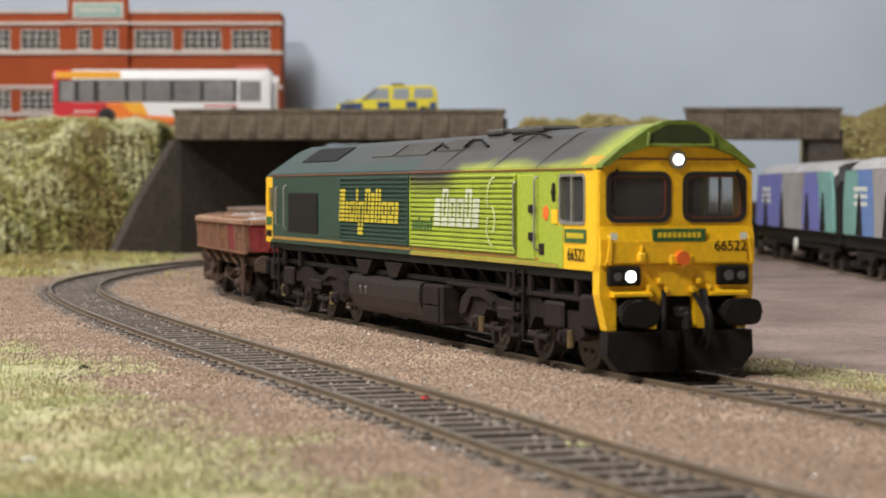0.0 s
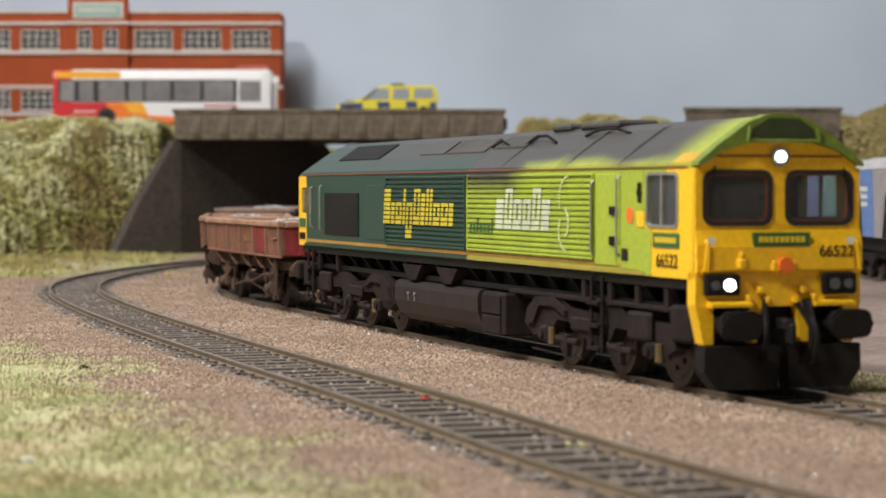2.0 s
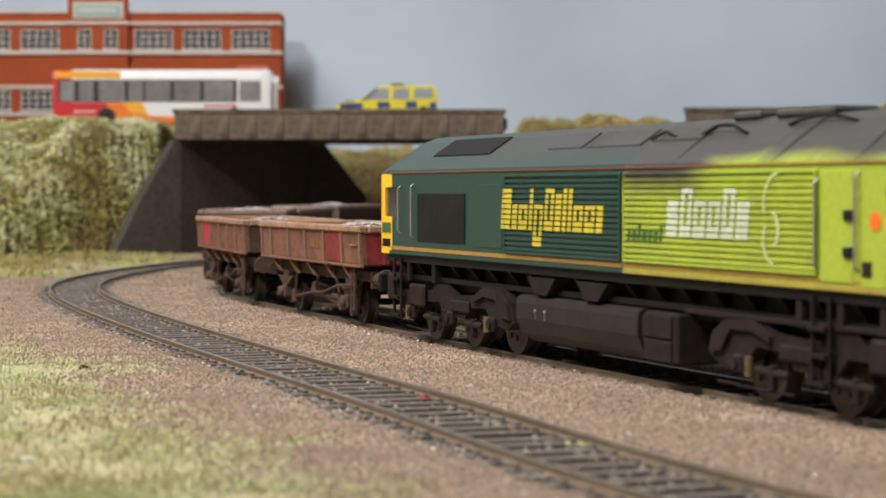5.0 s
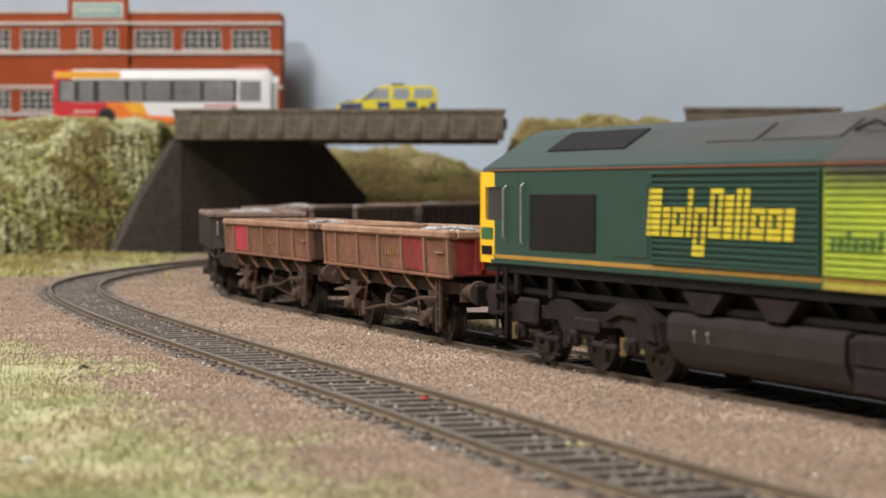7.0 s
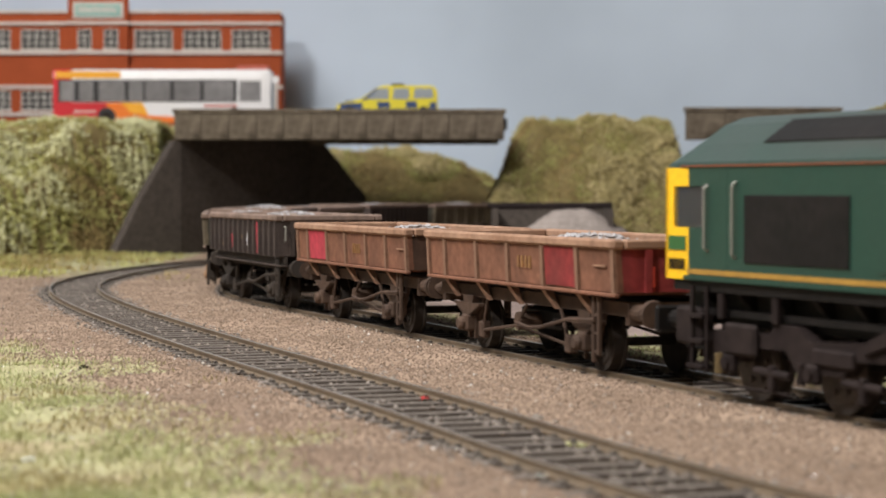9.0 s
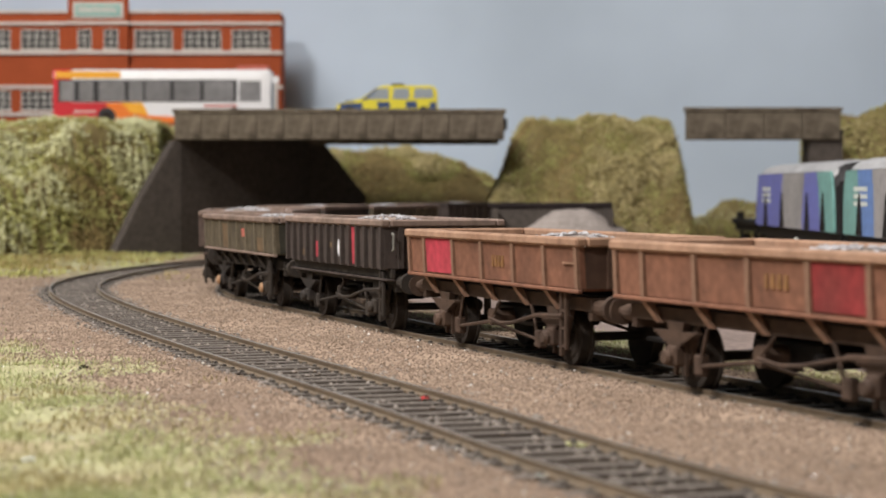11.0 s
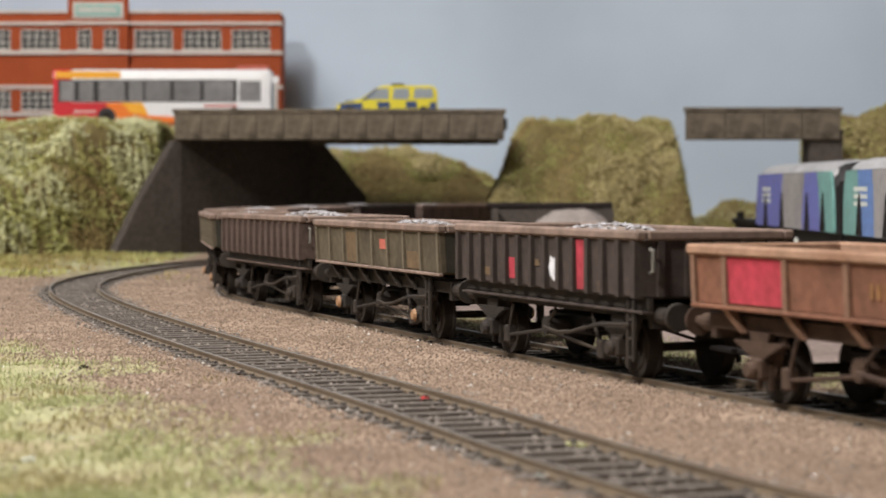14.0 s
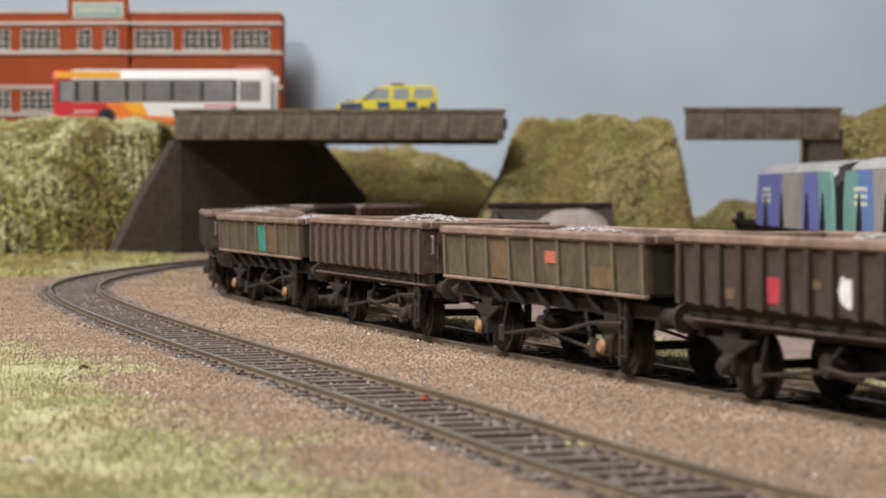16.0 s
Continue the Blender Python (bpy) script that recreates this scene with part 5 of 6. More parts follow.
PATCHRUST2 = paint("faded_ochre", (0.25, 0.13, 0.05), (0.18, 0.085, 0.05))
PATCHWHITE = mat("white_patch", (0.72, 0.72, 0.74), 0.7, amount=0.3, fine=500, coarse=150)
PATCHPINK = mat("pink_patch", (0.55, 0.14, 0.10), 0.7, amount=0.4, fine=500, coarse=150)
RUSTGEAR = paint("rusty_running_gear", (0.085, 0.053, 0.037), (0.042, 0.028, 0.022))
DARKGEAR = paint("grimy_running_gear", (0.033, 0.027, 0.023), (0.056, 0.042, 0.031))
RUBBLE = mat("pale_grey_rubble", (0.52, 0.51, 0.53), 0.9, island=1.0, second=(0.26, 0.24, 0.23), amount=0.3, bump=0, spec=0.2)
TANLOAD = mat("sandy_load", (0.30, 0.24, 0.20), 0.95, amount=0.6, fine=600, coarse=60, bump=0.6, depth=0.0006, spec=0.1)
HEAPGREY = mat("pale_gravel", (0.36, 0.31, 0.28), 0.95, amount=0.5, fine=700, coarse=80, bump=0.8, depth=0.0008, spec=0.1)
AXLEORANGE = mat("ochre_axlebox", (0.36, 0.20, 0.10), 0.7, amount=0.5, fine=500, coarse=80)


def running_gear(w, half, gear, axle, ochre, with_lever=True):
    """Solebars, axle guards, springs, brake gear, buffers and two wheelsets."""
    bm = bmesh.new()
    for sg in (-1, 1):
        y = sorted((sg * 11.6, sg * 13.2))
        box(bm, -half + 1, half - 1, *y, 12.6, 15.4)
    box(bm, -half + 1, -half + 3, -13, 13, 10.8, 15.4)
    box(bm, half - 3, half - 1, -13, 13, 10.8, 15.4)
    part("underframe", bm, gear, w)
    for sx in (-1, 1):
        for sg in (-1, 1):
            u = sx * axle
            bm = bmesh.new()
            y = sorted((sg * 11.4, sg * 12.2))
            for e in (-1, 1):
                leg = [(u + e * 6.4, 13), (u + e * 2.3, 4.6), (u + e * 1.2, 4.6), (u + e * 1.6, 6.4), (u + e * 4.6, 13)]
                prism(bm, leg[::-e], "y", *y)
            prism(bm, [(u - 3.4, 12.9), (u - 2.8, 11.0), (u - 1.4, 9.6), (u + 1.4, 9.6), (u + 2.8, 11.0), (u + 3.4, 12.9)], "y", *sorted((sg * 12.3, sg * 14.0)))
            bmesh.ops.recalc_face_normals(bm, faces=bm.faces)
            box(bm, u - 2.4, u - 1.5, *sorted((sg * 12.2, sg * 13.0)), 2.6, 9.5)
            box(bm, u + 1.5, u + 2.4, *sorted((sg * 12.2, sg * 13.0)), 2.6, 9.5)
            part("axle_guard", bm, gear, w)
            bm = bmesh.new()
            box(bm, u - 2.0, u + 2.0, *sorted((sg * 12.2, sg * 15.2)), 4.4, 8.4, 0.5)
            tube(bm, (u, sg * 15.1, 6.2), (u, sg * 15.9, 6.2), 1.6, 10)
            box_part = part("axlebox", bm, gear, w)
            bm = bmesh.new()
            tube(bm, (u, sg * 15.9, 6.2), (u, sg * 16.6, 6.2), 1.7, 12, 1.2)
            part("axlebox_cover", bm, AXLEORANGE if ochre else gear, box_part, "ochre axlebox cover" if ochre else "")
            bm = bmesh.new()
            for k in range(5):
                box(bm, u - 8 + k * 1.3, u + 8 - k * 1.3, *sorted((sg * 12.6, sg * 14.4)), 10.6 - k * 0.55, 11.1 - k * 0.55)
            part("leaf_spring", bm, gear, w)
            bm = bmesh.new()
            v = sg * 11.4
            tube(bm, (sx * (half - 2), v, 13.4), (sx * (half + 3.4), v, 13.4), 1.7, 12)
            tube(bm, (sx * (half + 3.4), v, 13.4), (sx * (half + 6.2), v, 13.4), 1.1, 10)
            tube(bm, (sx * (half + 6.2), v, 13.4), (sx * (half + 7.1), v, 13.4), 2.9, 16, 2.7)
            part("buffer", bm, gear, w)
        bm = bmesh.new()
        box(bm, sx * (half + 0.5) - 2.2, sx * (half + 0.5) + 2.2, -0.8, 0.8, 11.6, 14.0, 0.3)
        box(bm, sx * (half + 5) - 4.5, sx * (half + 5) + 4.5, -1.4, 1.4, 6.4, 7.4, 0.2)
        part("coupling", bm, BLACK, w)
    for sg in (-1, 1):
        bm = bmesh.new()
        v = sg * 13.6
        for u0, w0, u1, w1 in ((-axle + 9, 5.0, -4, 7.4), (-4, 7.4, axle - 9, 5.0), (-4, 7.4, 2, 12.4), (axle - 9, 5.0, axle - 13, 12.4), (-axle + 9, 5, -axle + 12, 12.4)):
            tube(bm, (u0, v, w0), (u1, v, w1), 0.4, 6)
        box(bm, -axle + 7.4, -axle + 10.2, *sorted((sg * 12, sg * 14.2)), 3.2, 7.2, 0.4)
        box(bm, axle - 10.2, axle - 7.4, *sorted((sg * 12, sg * 14.2)), 3.2, 7.2, 0.4)
        tube(bm, (-3.2, sg * 8.5, 8.5), (-3.2, sg * 13.8, 8.5), 2.1, 10)
        part("brake_gear", bm, gear, w)
        if with_lever:
            bm = bmesh.new()
            sweep(bm, [(-2, sg * 14.6, 8.2), (6, sg * 15.0, 7.6), (14, sg * 15.4, 8.2), (axle - 6, sg * 15.6, 10.6), (axle + 9, sg * 15.7, 11.4)], 0.42, 6)
            box(bm, axle + 7.0, axle + 7.9, *sorted((sg * 14.6, sg * 15.6)), 2.6, 16.4, 0.2)
            box(bm, axle + 9.6, axle + 10.4, *sorted((sg * 14.6, sg * 15.6)), 4, 16.4, 0.2)
            for z in (4.6, 8.4, 12.2):
                box(bm, axle + 7.7, axle + 9.8, *sorted((sg * 14.8, sg * 15.4)), z, z + 0.5)
            part("brake_lever", bm, gear, w, "long hand brake lever and guide")
    # black boxes added to darken the space under the floor, with a brake shaft
    bm = bmesh.new()
    box(bm, -half + 3, half - 3, -5, 5, 11.5, 15.3)
    box(bm, -14, 10, -8.5, 8.5, 6.8, 11.4, 0.6)
    tube(bm, (13, -12, 9), (13, 12, 9), 1.0, 8)
    part("dark_underfloor_fill", bm, BLACK, w)
    out = []
    for sx in (-1, 1):
        ws = wheelset(w, 6.1, material=DARKGEAR)
        out.append((ws, sx * axle, 6.1, 6.1))
    return out


def load_heap(w, half, hw, seed, height, peak, material):
    """Loose load inside a wagon, heaped along its middle."""
    rng = np.random.RandomState(seed)
    bm = bmesh.new()
    nx, ny = 30, 10
    grid = []
    for i in range(nx + 1):
        row = []
        for j in range(ny + 1):
            u, v = -half + 2 * half * i / nx, -hw + 2 * hw * j / ny
            bump = math.exp(-((u - peak) / (half * 0.45)) ** 2)
            z = height - 3.5 + 4.8 * bump * (1 - (abs(v) / hw) ** 2.4) + rng.uniform(-0.35, 0.35)
            row.append(bm.verts.new((u, v, z)))
        grid.append(row)
    for i in range(nx):
        for j in range(ny):
            bm.faces.new([grid[i][j], grid[i + 1][j], grid[i + 1][j + 1], grid[i][j + 1]])
    part("load", bm, TANLOAD, w, "sandy load inside the wagon")
    n = 420
    u = rng.normal(peak, half * 0.28, n).clip(-half + 2, half - 2)
    v = rng.uniform(-hw + 1, hw - 1, n)
    z = height - 3.2 + 4.8 * np.exp(-((u - peak) / (half * 0.45)) ** 2) * (1 - (np.abs(v) / hw) ** 2.4)
    ob = stones("rubble", u, v, z + 0.1, rng.uniform(0.35, 1.0, n), material, "", "", seed)
    for k in ("label", "category"):
        if k in ob:
            del ob[k]
    ob.parent = w


def wagon(front, back, style, cols, label, seed, patches=(), bays=8, marks=None, end_col=None, gear=None, rail=None, ochre=False, mass=0.0):
    """style 'bay': few wide bays with a heavy top rail; style 'rib': many upright ribs."""
    L = front - back
    half = L / 2
    w = thing("open_wagon", label, "wagon", group="wagons of the train")
    gear = gear or DARKGEAR
    # leading ends take a colour with the neighbour's shade painted in
    end_col = end_col or (ENDBROWN if cols is RUSTY else ENDOLIVE if cols is OLIVE else cols)
    rail = rail or cols
    top, low = ((26.2, 17.5) if cols is RUSTY else (27.5, 17.8)) if style == "bay" else (28.2, 17.2)
    hw = 16.6
    side_low = 16.0 if style == "bay" else 16.3
    for sg in (-1, 1):
        bm = bmesh.new()
        prism(bm, [(sg * side_low, low), (sg * hw, top), (sg * (hw - 1.2), top), (sg * (side_low - 1.2), low)], "x", -half, half)
        part("side", bm, cols, w)
        bm = bmesh.new()
        y = sorted((sg * (hw - 1.6), sg * (hw + 1.0)))
        box(bm, -half - 0.8, half + 0.8, *y, top, top + 2.0, 0.45)
        part("top_rail", bm, rail, w)
        n = bays if style == "bay" else 13
        bm = bmesh.new()
        t = 0.75 if style == "bay" else 0.85
        proud = 0.75 if style == "bay" else 1.2
        prism(bm, [(sg * (side_low - 0.1), low - 0.3), (sg * (side_low + proud), low - 0.3), (sg * (hw + proud * 0.8), top), (sg * (hw - 0.1), top)], "x", -t, t)
        me = mesh_of("rib", bm, RUSTRIB if cols is RUSTY else OLIVERIB if cols is OLIVE else cols)
        for q in marks or [1 - k / n for k in range(n + 1)]:
            ob = new("rib", me)
            ob.parent = w
            ob.matrix_basis = pose((half - 1 - (L - 2) * q) * MM, 0, 0)
        if style == "bay":
            bm = bmesh.new()
            box(bm, -half, half, *sorted((sg * (side_low - 0.4), sg * (side_low + 0.9))), low - 1.0, low - 0.2, 0.2)
            part("bottom_rail", bm, OLIVERAIL if cols is OLIVE else cols, w)
            # slanting stays from the solebar up to the foot of each rib
            bm = bmesh.new()
            foot, sill = low - 1.0, 12.4
            lo_v, hi_v = [], []
            for x, y, z in ((-1.1, side_low, foot), (1.1, side_low, foot), (1.1, side_low - 1.8, foot), (-1.1, side_low - 1.8, foot)):
                hi_v.append(bm.verts.new((x - 1.2, sg * y, z)))
            for x, y in ((-0.7, 14.2), (0.7, 14.2), (0.7, 13.3), (-0.7, 13.3)):
                lo_v.append(bm.verts.new((x + 1.6, sg * y, sill)))
            bm.faces.new(hi_v), bm.faces.new(lo_v[::-1])
            for i in range(4):
                bm.faces.new([hi_v[(i + 1) % 4], hi_v[i], lo_v[i], lo_v[(i + 1) % 4]])
            bmesh.ops.recalc_face_normals(bm, faces=bm.faces)
            stay = mesh_of("side_stay", bm, RUSTRIB if cols is RUSTY else gear)
            for q in (marks or [k / bays for k in range(bays + 1)])[1:-1]:
                ob = new("side_stay", stay)
                ob.parent = w
                ob.matrix_basis = pose((half - 1 - (L - 2) * q) * MM, 0, 0)
        # coloured panels on single bays
        if sg < 0:
            for b0, b1, wa, wb, pm in patches:
                wa, wb = max(wa, low + 0.3), min(wb, top - 0.1)
                ua, ub = half - (L - 2) * b1 - 1, half - (L - 2) * b0 - 1
                def yy(z):
                    return -(side_low + (hw - side_low) * (z - low) / (top - low)) - 0.14
                bm = bmesh.new()
                q = [(ua, yy(wa), wa), (ub, yy(wa), wa), (ub, yy(wb), wb), (ua, yy(wb), wb)]
                if pm is PATCHWHITE:
                    rag = ((0.12, 0.2), (0.5, 0.0), (0.95, 0.08), (0.82, 0.45), (1.0, 0.95), (0.45, 0.9), (0.2, 1.0), (0.0, 0.55))
                    q = [(ua + (ub - ua) * i, yy(wa + (wb - wa) * j), wa + (wb - wa) * j) for i, j in rag]
                f0, f1 = [bm.verts.new(p) for p in q], [bm.verts.new((p[0], p[1] + 0.2, p[2])) for p in q]
                bm.faces.new(f0), bm.faces.new(f1[::-1])
                for i in range(len(q)):
                    j = (i + 1) % len(q)
                    bm.faces.new([f0[j], f0[i], f1[i], f1[j]])
                part("painted_panel", bm, pm, w)
    for sx in (-1, 1):
        bm = bmesh.new()
        x = sorted((sx * half, sx * (half - 1.2)))
        prism(bm, [(-side_low + 1.25, low), (side_low - 1.25, low), (hw - 1.25, top), (-hw + 1.25, top)], "x", *x)
        part("end", bm, end_col if (end_col and sx > 0) else cols, w)
        bm = bmesh.new()
        box(bm, *sorted((sx * (half - 1.2), sx * (half + 1.0))), -hw + 1.65, hw - 1.65, top, top + 2.0, 0.4)
        part("top_rail", bm, rail, w)
        bm = bmesh.new()
        for v in (-9.5, 0, 9.5) if style == "bay" else (-12, -6, 0, 6, 12):
            box(bm, *sorted((sx * half, sx * (half + 0.8))), v - 0.7, v + 0.7, low, top)
        part("end_stanchion", bm, end_col if (end_col and sx > 0) else cols, w)
        if style == "rib":
            bm = bmesh.new()
            sweep(bm, [(sx * (half + 1.0), -14.6, 26.5), (sx * (half + 2.2), -14.6, 26.2), (sx * (half + 2.2), -14.6, 22.2), (sx * (half + 1.0), -14.6, 21.9)], 0.35, 6)
            part("end_handrail", bm, CHROME, w)
    boxes("floor", cols, w, [(-half + 1.3, half - 1.3, -side_low + 1.3, side_low - 1.3, low - 0.6, low + 0.6)])
    load_heap(w, half - 1.6, hw - 1.8, seed, top + 0.3 + mass * 0.7, (-8, 6, 14, 0)[seed % 4], RUBBLE)
    wheels = running_gear(w, half, gear, 34.0, ochre)
    if style == "rib":
        boxes("sole_plate", gear, w, [(-half, half, -14.6, -13.3, 14.4, 17.0), (-half, half, 13.3, 14.6, 14.4, 17.0)], "", 0.2)
        # body colour against the dark plate paints the solebar's lit edge
        boxes("sole_flange", cols, w, [(-half, half, -15.8, -13.3, 13.8, 14.35)], "lower edge of the solebar in body colour, painting a lit line", 0.1)
    TRAINSET.append((w, (front + back) / 2, 34, -34, wheels))
    return w


def wagons():
    bar = BRIGHTYELLOW
    w = wagon(-288.1, -398.0, "bay", RUSTY, "rusty brown open wagon with one red panel", 1, [(0.172, 0.328, 17.0, 26.7, DULLRED)], 7, marks=BAYS, end_col=DULLRED, gear=RUSTGEAR, rail=RUSTLIGHT)
    boxes("number_bars", PATCHRUST2, w, [(3.2 + k * 2.2, 4.3 + k * 2.2, -16.62, -16.3, 21.0, 23.6) for k in range(4)])
    boxes("chalk_line", RUSTLIGHT, w, [(44.5, 50.5, -16.9, -16.6, 22.6, 22.9)])
    bm = bmesh.new()
    tube(bm, (54.9, -8.5, 18.6), (54.9, -8.5, 22.6), 0.8, 10)
    part("tail_lamp", bm, BUSRED0, w, "red tail lamp on a bracket")
    w = wagon(-414.3, -521.7, "bay", RUSTY, "rusty brown open wagon with red end panel", 2, [(0.707, 0.886, 17.0, 26.7, PATCHRED)], 7, marks=BAYS, gear=RUSTGEAR, rail=RUSTLIGHT)
    boxes("number_bars", PATCHRUST2, w, [(4.2 + k * 2.0, 5.1 + k * 2.0, -16.6, -16.3, 20.6, 23.2) for k in range(4)])
    boxes("chalk_line", RUSTLIGHT, w, [(45.5, 51.5, -16.9, -16.6, 22.6, 22.9)])
    wagon(-543.0, -641.0, "rib", DARKBROWN, "dark brown ribbed open wagon with white and red patches", 3,
          [(0.235, 0.305, 16.6, 27.8, PATCHRED), (0.80, 0.835, 18.6, 20.4, PATCHRUST), (0.505, 0.54, 21.6, 23.0, PATCHRUST), (0.165, 0.19, 17.6, 19.6, PATCHRUST), (0.395, 0.45, 18.6, 24.0, PATCHWHITE), (0.63, 0.69, 18.4, 23.0, PATCHRED)], rail=OLIVERAIL, mass=0.6)
    w = wagon(-654.2, -765.3, "bay", OLIVE, "olive brown open wagon with pink mark", 4,
          [(0.375, 0.445, 22.4, 25.0, PATCHPINK), (0.13, 0.235, 18.0, 22.5, PATCHRUST), (0.625, 0.73, 17.0, 26.4, PATCHRUST)], 8, rail=OLIVERAIL, ochre=True)
    wagon(-781.2, -884.0, "rib", TAUPE, "taupe brown ribbed open wagon with rubble load", 5, [], rail=OLIVERAIL, mass=1.2)
    wagon(-898.1, -1005.3, "bay", OLIVE, "olive brown open wagon with one teal panel", 6, [(0.38, 0.49, 17.0, 26.5, PATCHTEAL), (0.26, 0.37, 17.0, 26.5, PATCHRUST)], 8, rail=OLIVERAIL, ochre=True)
    wagon(-1019.0, -1121.0, "rib", DARKBROWN, "dark brown ribbed open wagon", 7, [], rail=OLIVERAIL)
    wagon(-1136.0, -1247.0, "bay", OLIVE, "olive brown open wagon with heaped load", 8, [], 8, rail=OLIVERAIL, mass=0.6)
    wagon(-1263.0, -1365.0, "rib", DARKBROWN, "dark brown ribbed open wagon with sandy load", 9, [], rail=DARKBROWN)
    wagon(-1381.0, -1492.0, "bay", TAUPE, "taupe brown open wagon closing the train", 10, [], 8, rail=OLIVERAIL)


# ---- road vehicles ----
BUSRED = mat("bus_red", (0.60, 0.02, 0.03), 0.35, amount=0.15, bump=0)
BUSORANGE = mat("bus_orange", (0.85, 0.20, 0.02), 0.35, amount=0.15, bump=0)
BUSYELLOW = mat("bus_amber", (0.90, 0.42, 0.03), 0.35, amount=0.15, bump=0)
BUSWHITE = mat("bus_white", (0.82, 0.80, 0.80), 0.35, amount=0.1, bump=0)
BUSPANE = mat("bus_pane", (0.19, 0.18, 0.18), 0.2, obj=1.0, second=(0.30, 0.29, 0.29), amount=0.4, fine=200, coarse=50, bump=0)
CARYELLOW = mat("police_yellow", (0.78, 0.66, 0.05), 0.35, amount=0.15, bump=0)
CARBLUE = mat("police_blue", (0.045, 0.075, 0.17), 0.35, amount=0.15, bump=0)
CARPANE = mat("car_pane", (0.33, 0.36, 0.38), 0.2, amount=0.2, bump=0)


def road_vehicles():
    # single-deck bus; x runs along it, y = 0 is its near side
    d = 1440.0
    k = d / 3699.3
    def X(px):
        return (px - 285) * k
    def Z(py):
        return (222 - py) * k
    bus = thing("bus", "red, orange and white single-deck model bus", "bus", mmpose((285 - 784) * k, d, 82.5))
    W = 32
    ring = [(0, Z(214)), (0, Z(138)), (0.9, Z(128)), (2.6, Z(123.5)), (W - 2.6, Z(123.5)), (W - 0.9, Z(128)), (W, Z(138)), (W, Z(214))]
    for nm, a, b, m in (("rear_body", 95, 128, BUSRED), ("mid_body", 128.05, 476, BUSWHITE)):
        bm = bmesh.new()
        prism(bm, ring, "x", X(a), X(b))
        part(nm, bm, m, bus)
    boxes("roof_edge", BUSYELLOW, bus, [(X(100), X(214), -0.25, -0.02, Z(139), Z(127))], "amber band under the roof")
    boxes("lower_panel", BUSRED, bus, [(X(128), X(190), -0.3, -0.02, Z(217), Z(182))])
    for nm, m, pts in (("swoosh", BUSORANGE, [(190, 217), (190, 182), (232, 182), (262, 205), (310, 207), (310, 217)]), ("swoosh", BUSYELLOW, [(215, 182), (252, 182), (262, 200), (262, 204), (232, 200)]),
                       ("swoosh", BUSORANGE, [(310, 217), (310, 200), (476, 204), (476, 217)])):
        bm = bmesh.new()
        prism(bm, [(X(a), Z(b)) for a, b in pts], "y", -0.36 if m is BUSORANGE else -0.5, -0.02)
        part(nm, bm, m, bus)
    for a, b in ((108, 133), (141, 166), (176, 222), (229, 254), (258, 302), (309, 355), (362, 414), (424, 462)):
        boxes("window", BUSPANE, bus, [(X(a), X(b), -0.32, -0.02, Z(180), Z(144))], "", 0.1)
    boxes("window_band", RUBBERSHADE, bus, [(X(104), X(420), -0.22, -0.03, Z(181), Z(142))])
    boxes("roof_pod", PATCHPINK, bus, [(X(418), X(474), 5, 24, Z(123.4), Z(116))], "pink advertising roof pod", 0.4)
    boxes("pink_line", PATCHPINK, bus, [(X(362), X(420), -0.3, -0.02, Z(190), Z(186))])
    boxes("notice_bars", WHITE, bus, [(X(132 + 8 * i), X(137 + 8 * i), -0.42, -0.31, Z(200), Z(196)) for i in range(5)])
    boxes("end_pillar", BUSWHITE, bus, [(X(463), X(480), 0.2, W - 0.2, Z(212), Z(126))], "", 0.6)
    boxes("mirror", BUSWHITE, bus, [(X(482), X(494), -1.5, 1.0, Z(148), Z(136)), (X(478), X(483), -1.0, 0.4, Z(140), Z(137))])
    for px in (190, 415):
        for ya, yb in ((W + 0.6, W - 3), (-0.6, 3)):
            bm = bmesh.new()
            tube(bm, (X(px), ya, 6.0), (X(px), yb, 6.0), 6.2, 20)
            wh = part("wheel", bm, RUBBERSHADE, bus)
        bm = bmesh.new()
        tube(bm, (X(px), -0.9, 6.0), (X(px), -0.55, 6.0), 3.4, 16)
        part("hub", bm, UNDER, wh)
    # high estate police car behind the parapet
    d = 1345.0
    k = d / 3699.3
    def X2(px):
        return (px - 686) * k
    car = thing("police_car", "yellow and blue chequered police estate car", "car", mmpose((686 - 784) * k, d, 82.5))
    base = (336 - 206) * k + 38.16 - 82.5
    def Z2(py):
        return 38.16 + (336 - py) * k - 82.5
    bm = bmesh.new()
    prism(bm, [(X2(596), 3), (X2(596), Z2(188)), (X2(600), Z2(183)), (X2(640), Z2(177)), (X2(668), Z2(155)), (X2(680), Z2(152)), (X2(765), Z2(152)), (X2(774), Z2(160)), (X2(775), 3)], "y", 0, 24)
    bmesh.ops.bevel(bm, geom=list(bm.edges), offset=0.7, segments=2, affect="EDGES")
    part("body", bm, CARYELLOW, car)
    for pts in ([(650, 176), (671, 157), (688, 157), (688, 176)], [(696, 176), (696, 157), (724, 157), (724, 176)], [(732, 175), (734, 157), (765, 157), (767, 174)]):
        bm = bmesh.new()
        prism(bm, [(X2(a), Z2(b)) for a, b in pts], "y", -0.25, 0.3)
        part("window", bm, CARPANE, car)
    bm = bmesh.new()
    prism(bm, [(X2(640), Z2(178.5)), (X2(648), Z2(178.5)), (X2(671), Z2(157)), (X2(666), Z2(157))], "y", -0.2, 24.2)
    part("windscreen", bm, CARBLUE, car)
